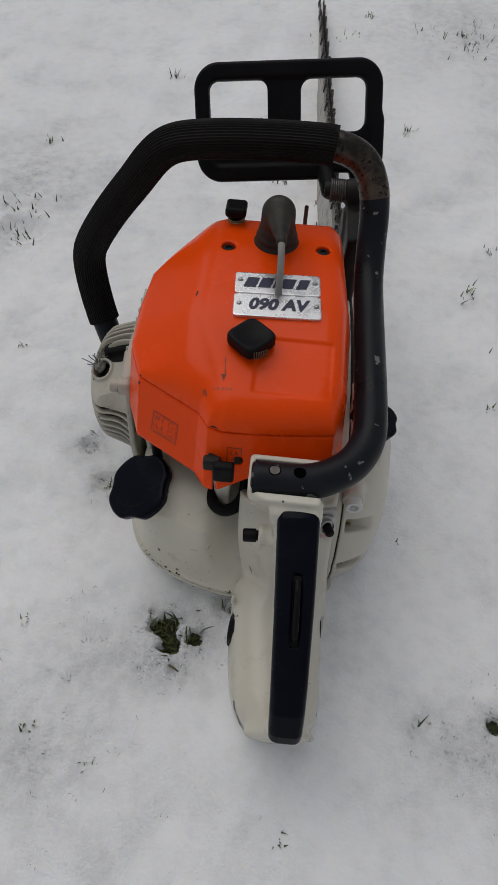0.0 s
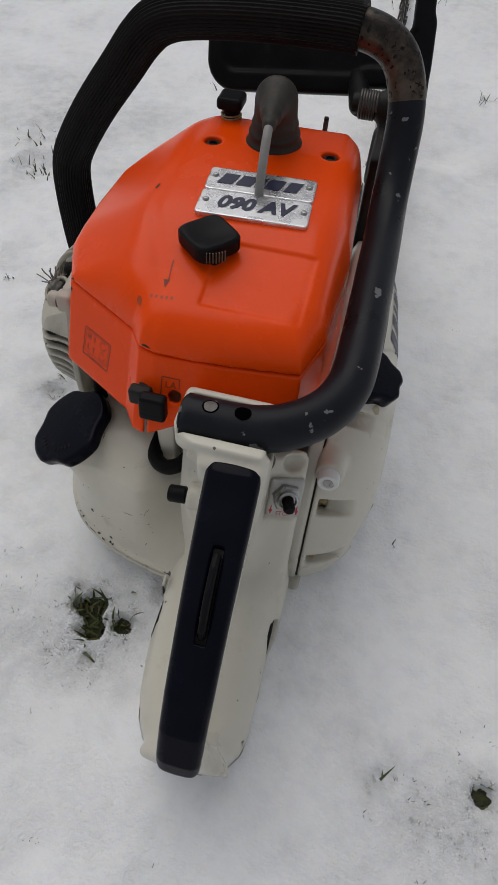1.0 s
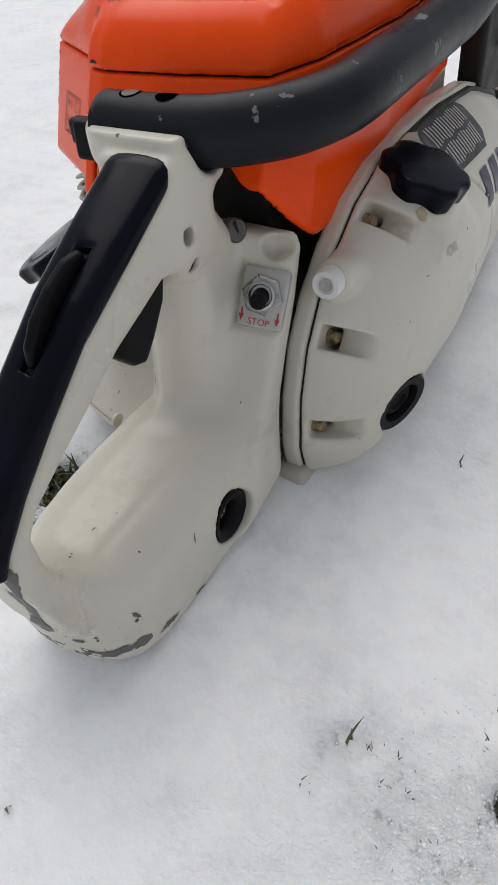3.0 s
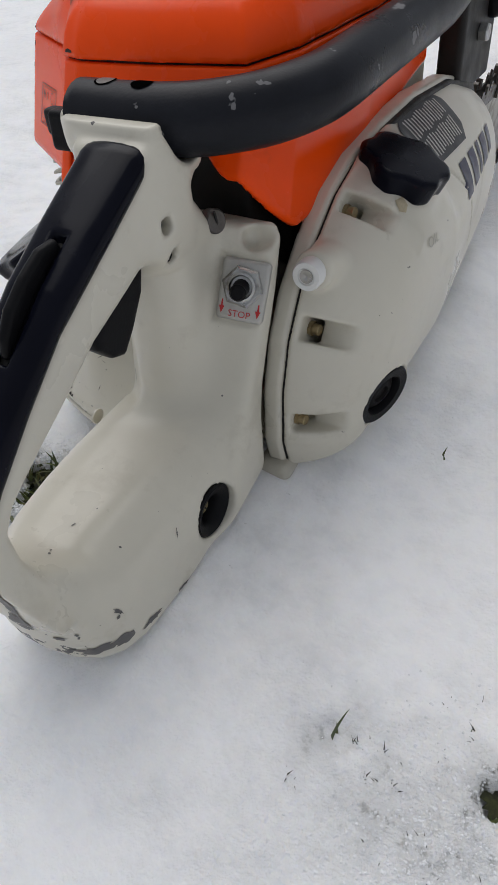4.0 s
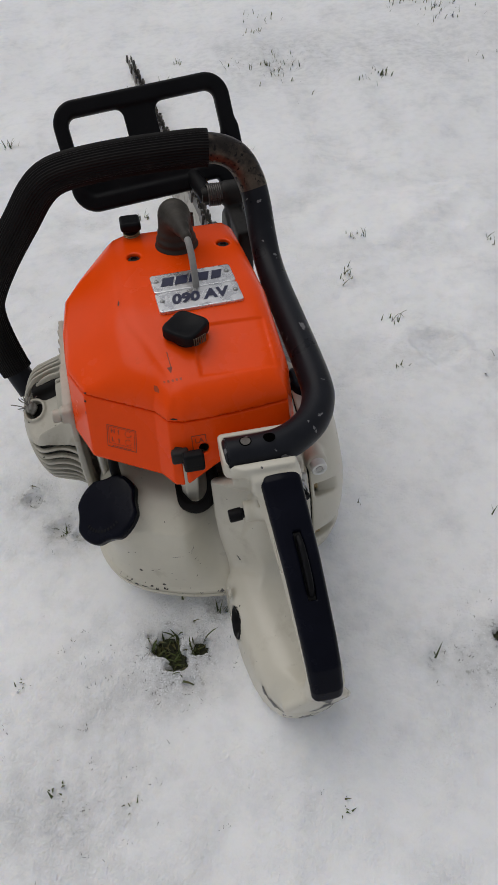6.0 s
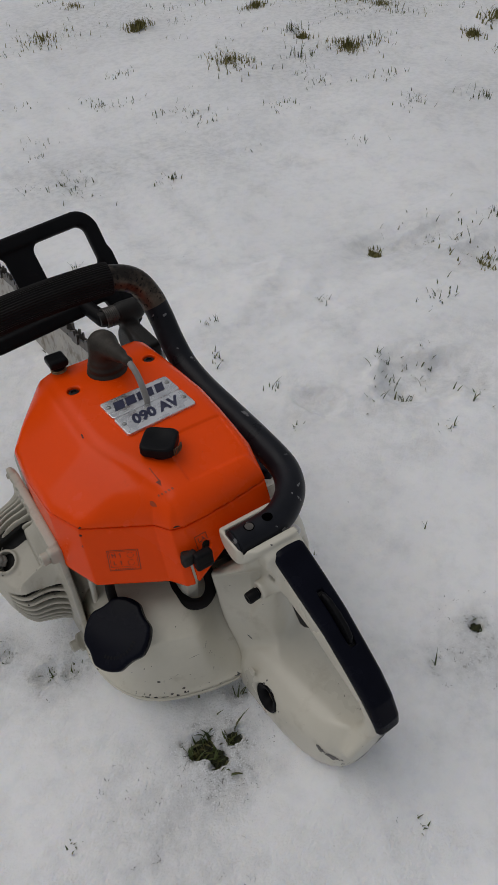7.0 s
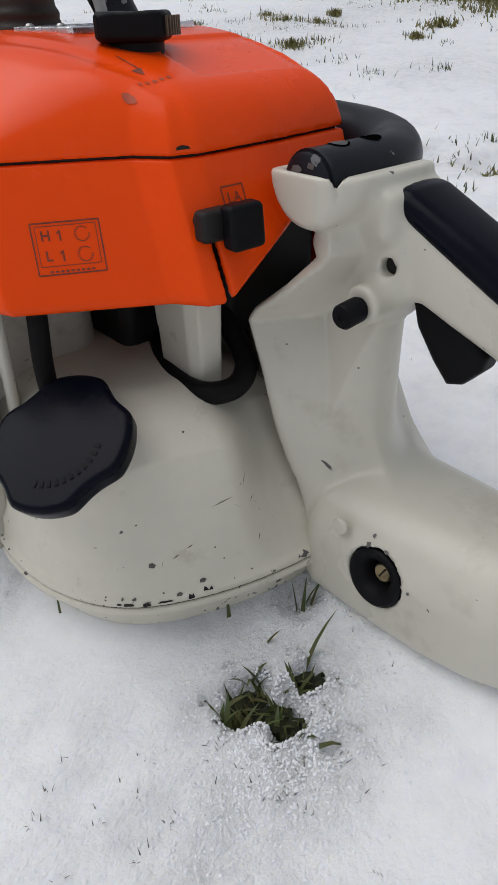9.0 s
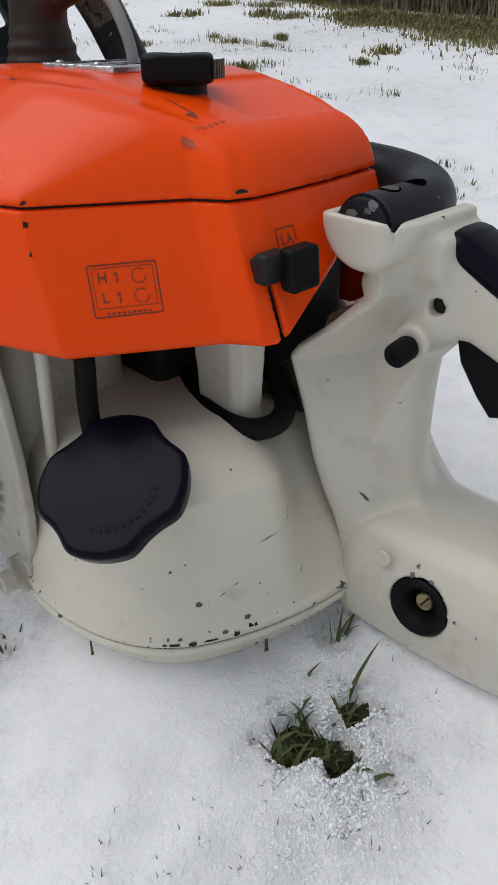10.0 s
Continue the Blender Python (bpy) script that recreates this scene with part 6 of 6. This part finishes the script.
for k, (x, y, rad, ln, n) in enumerate([(-0.415, 1.121, 0.03, 0.03, 26), (-0.388, 0.854, 0.03, 0.03, 26), (0.40, 1.60, 0.05, 0.03, 40), (0.773, 0.914, 0.022, 0.030, 60), (0.885, 0.868, 0.04, 0.026, 45), (0.905, 0.747, 0.045, 0.03, 70),
                                        (0.65, 1.96, 0.05, 0.03, 40), (0.83, 1.74, 0.05, 0.035, 40), (0.36, 1.577, 0.03, 0.03, 25), (0.58, 1.43, 0.04, 0.03, 30), (1.35, 1.395, 0.05, 0.035, 40),
                                        (1.05, 2.49, 0.055, 0.05, 110), (1.50, 1.863, 0.055, 0.045, 120), (1.45, 2.046, 0.04, 0.045, 70), (1.12, 2.006, 0.06, 0.045, 90), (2.10, 2.255, 0.05, 0.05, 90), (1.916, 2.446, 0.05, 0.05, 90),
                                        (1.51, 2.417, 0.08, 0.05, 80), (0.736, 2.618, 0.08, 0.04, 70), (0.97, 2.90, 0.09, 0.05, 70), (1.90, 2.147, 0.06, 0.05, 60), (1.92, 1.709, 0.07, 0.045, 60), (1.32, 1.88, 0.05, 0.06, 40), (1.47, 2.13, 0.06, 0.06, 40),
                                        (1.86, 2.28, 0.06, 0.05, 60), (1.53, 1.30, 0.05, 0.045, 30), (1.06, 0.844, 0.04, 0.04, 40), (2.08, 1.38, 0.06, 0.05, 50)]):
    green = n >= 60
    tuft(x, y, rad * (0.8 if green else 1.0), ln * (0.8 if green else 0.8), n * (3 if green else 1), 60 + k, M_FARGRASS if green else M_GRASS, 0.55, 0.004 if green else 0.003, "yellow-green winter grass tuft standing in the snow" if green else "sparse dark grass poking through the snow")


# fine tips, crumbs and specks too many to count
def scatter(name, label, zones, seed, material, ln, wd, clump=1, spread=0.03):
    r = random.Random(seed)
    spots = []
    for cx, cy, sx, sy, n in zones:
        for _ in range(n // clump):
            px, py = r.gauss(cx, sx), r.gauss(cy, sy)
            for _ in range(clump if clump == 1 else r.randint(2, 2 * clump)):
                q = spread if clump > 1 else 0.0
                spots.append((r.gauss(px, q), r.gauss(py, q * 0.6), ln * r.uniform(0.4, 1.4), wd * r.uniform(0.5, 1.3), r.uniform(0, 6.283), r.uniform(0.5, 1.4)))
    return tagged(blades(name, spots, seed, material), label, "grass tips", kind="stuff")


scatter("grass_tips", "dark grass tips and specks showing through thin snow",
        [(-0.055, 0.220, 0.025, 0.016, 150), (-0.10, 0.225, 0.035, 0.03, 130), (0.228, 0.158, 0.03, 0.04, 110), (0.25, 0.172, 0.03, 0.03, 60), (-0.14, 0.42, 0.03, 0.03, 30), (-0.15, 0.13, 0.06, 0.05, 130), (0.03, 0.05, 0.15, 0.08, 40), (0.1, 0.3, 0.35, 0.3, 60)], 3, M_DEBRIS, 0.0052, 0.0008, 5, 0.0022)
scatter("far_grass_tips", "sparse dark grass showing through snow further off",
        [(0.5, 0.56, 0.09, 0.04, 42), (0.85, 0.85, 0.10, 0.08, 42), (-0.4, 1.0, 0.12, 0.25, 50), (0.4, 1.6, 0.15, 0.1, 60), (0.7, 1.6, 0.35, 0.3, 120), (1.3, 1.9, 0.5, 0.4, 420), (2.0, 2.2, 0.7, 0.6, 700), (1.0, 2.8, 0.6, 0.6, 400)], 4, M_GRASS, 0.015, 0.003, 14)
scatter("lawn_patch", "bare yellow-green lawn patches where the snow has melted",
        [(2.95 + 0.02 * k, 2.50 - 0.11 * k, 0.10 + 0.02 * k, 0.08, 1300) for k in range(11)] + [(3.20, 2.75, 0.10, 0.20, 900), (2.62, 2.86, 0.05, 0.035, 260), (2.68, 2.74, 0.07, 0.025, 260), (2.94, 3.12, 0.08, 0.06, 300), (2.74, 3.32, 0.05, 0.035, 250), (3.09, 4.05, 0.05, 0.06, 250), (3.33, 4.16, 0.06, 0.05, 250),
                                                                                           (2.25, 3.12, 0.03, 0.02, 90), (2.33, 3.06, 0.03, 0.02, 90), (2.1, 1.75, 0.04, 0.03, 150)], 5, M_FARGRASS, 0.028, 0.008)
scatter("long_grass_bank", "bank of long dead straw-coloured grass at the lawn's edge",
        [(3.62, 4.05, 0.12, 0.14, 500), (3.52, 3.76, 0.11, 0.12, 600), (3.42, 3.50, 0.10, 0.12, 700)] + [(3.42 + 0.045 * k, 3.28 - 0.17 * k, 0.10, 0.12, 800) for k in range(10)], 6, M_DRY, 0.40, 0.008)


def snow_crumbs():
    r = random.Random(9)
    vs, fs = [], []
    ico = bmesh.new()
    bmesh.ops.create_icosphere(ico, subdivisions=1, radius=1)
    iv, jf = [np.array(v.co) for v in ico.verts], [[v.index for v in f.verts] for f in ico.faces]
    ico.free()
    for cx, cy, sx, sy, n, size in ((-0.055, 0.222, 0.026, 0.016, 2200, 0.00062), (-0.045, 0.241, 0.018, 0.014, 1500, 0.00060), (0.238, 0.162, 0.024, 0.024, 1500, 0.0005), (0.0, 0.262, 0.03, 0.012, 900, 0.0006)):
        xs, ys = [r.gauss(cx, sx) for _ in range(n)], [r.gauss(cy, sy) for _ in range(n)]
        for x, y, z in zip(xs, ys, ground_height(xs, ys)):
            q = size * r.uniform(0.4, 1.5)
            b = len(vs)
            vs += [(x + v[0] * q * r.uniform(0.5, 1.4), y + v[1] * q * r.uniform(0.5, 1.4), float(z) + (v[2] * r.uniform(0.5, 1.1) + 0.1) * q) for v in iv]
            fs += [[b + i for i in f] for f in jf]
    me = bpy.data.meshes.new("snow_crumbs")
    me.from_pydata(vs, [], fs)
    me.materials.append(M_ICE)
    return tagged(new("snow_crumbs", me), "loose icy crumbs of old snow", "snow crumbs", kind="stuff")


snow_crumbs()
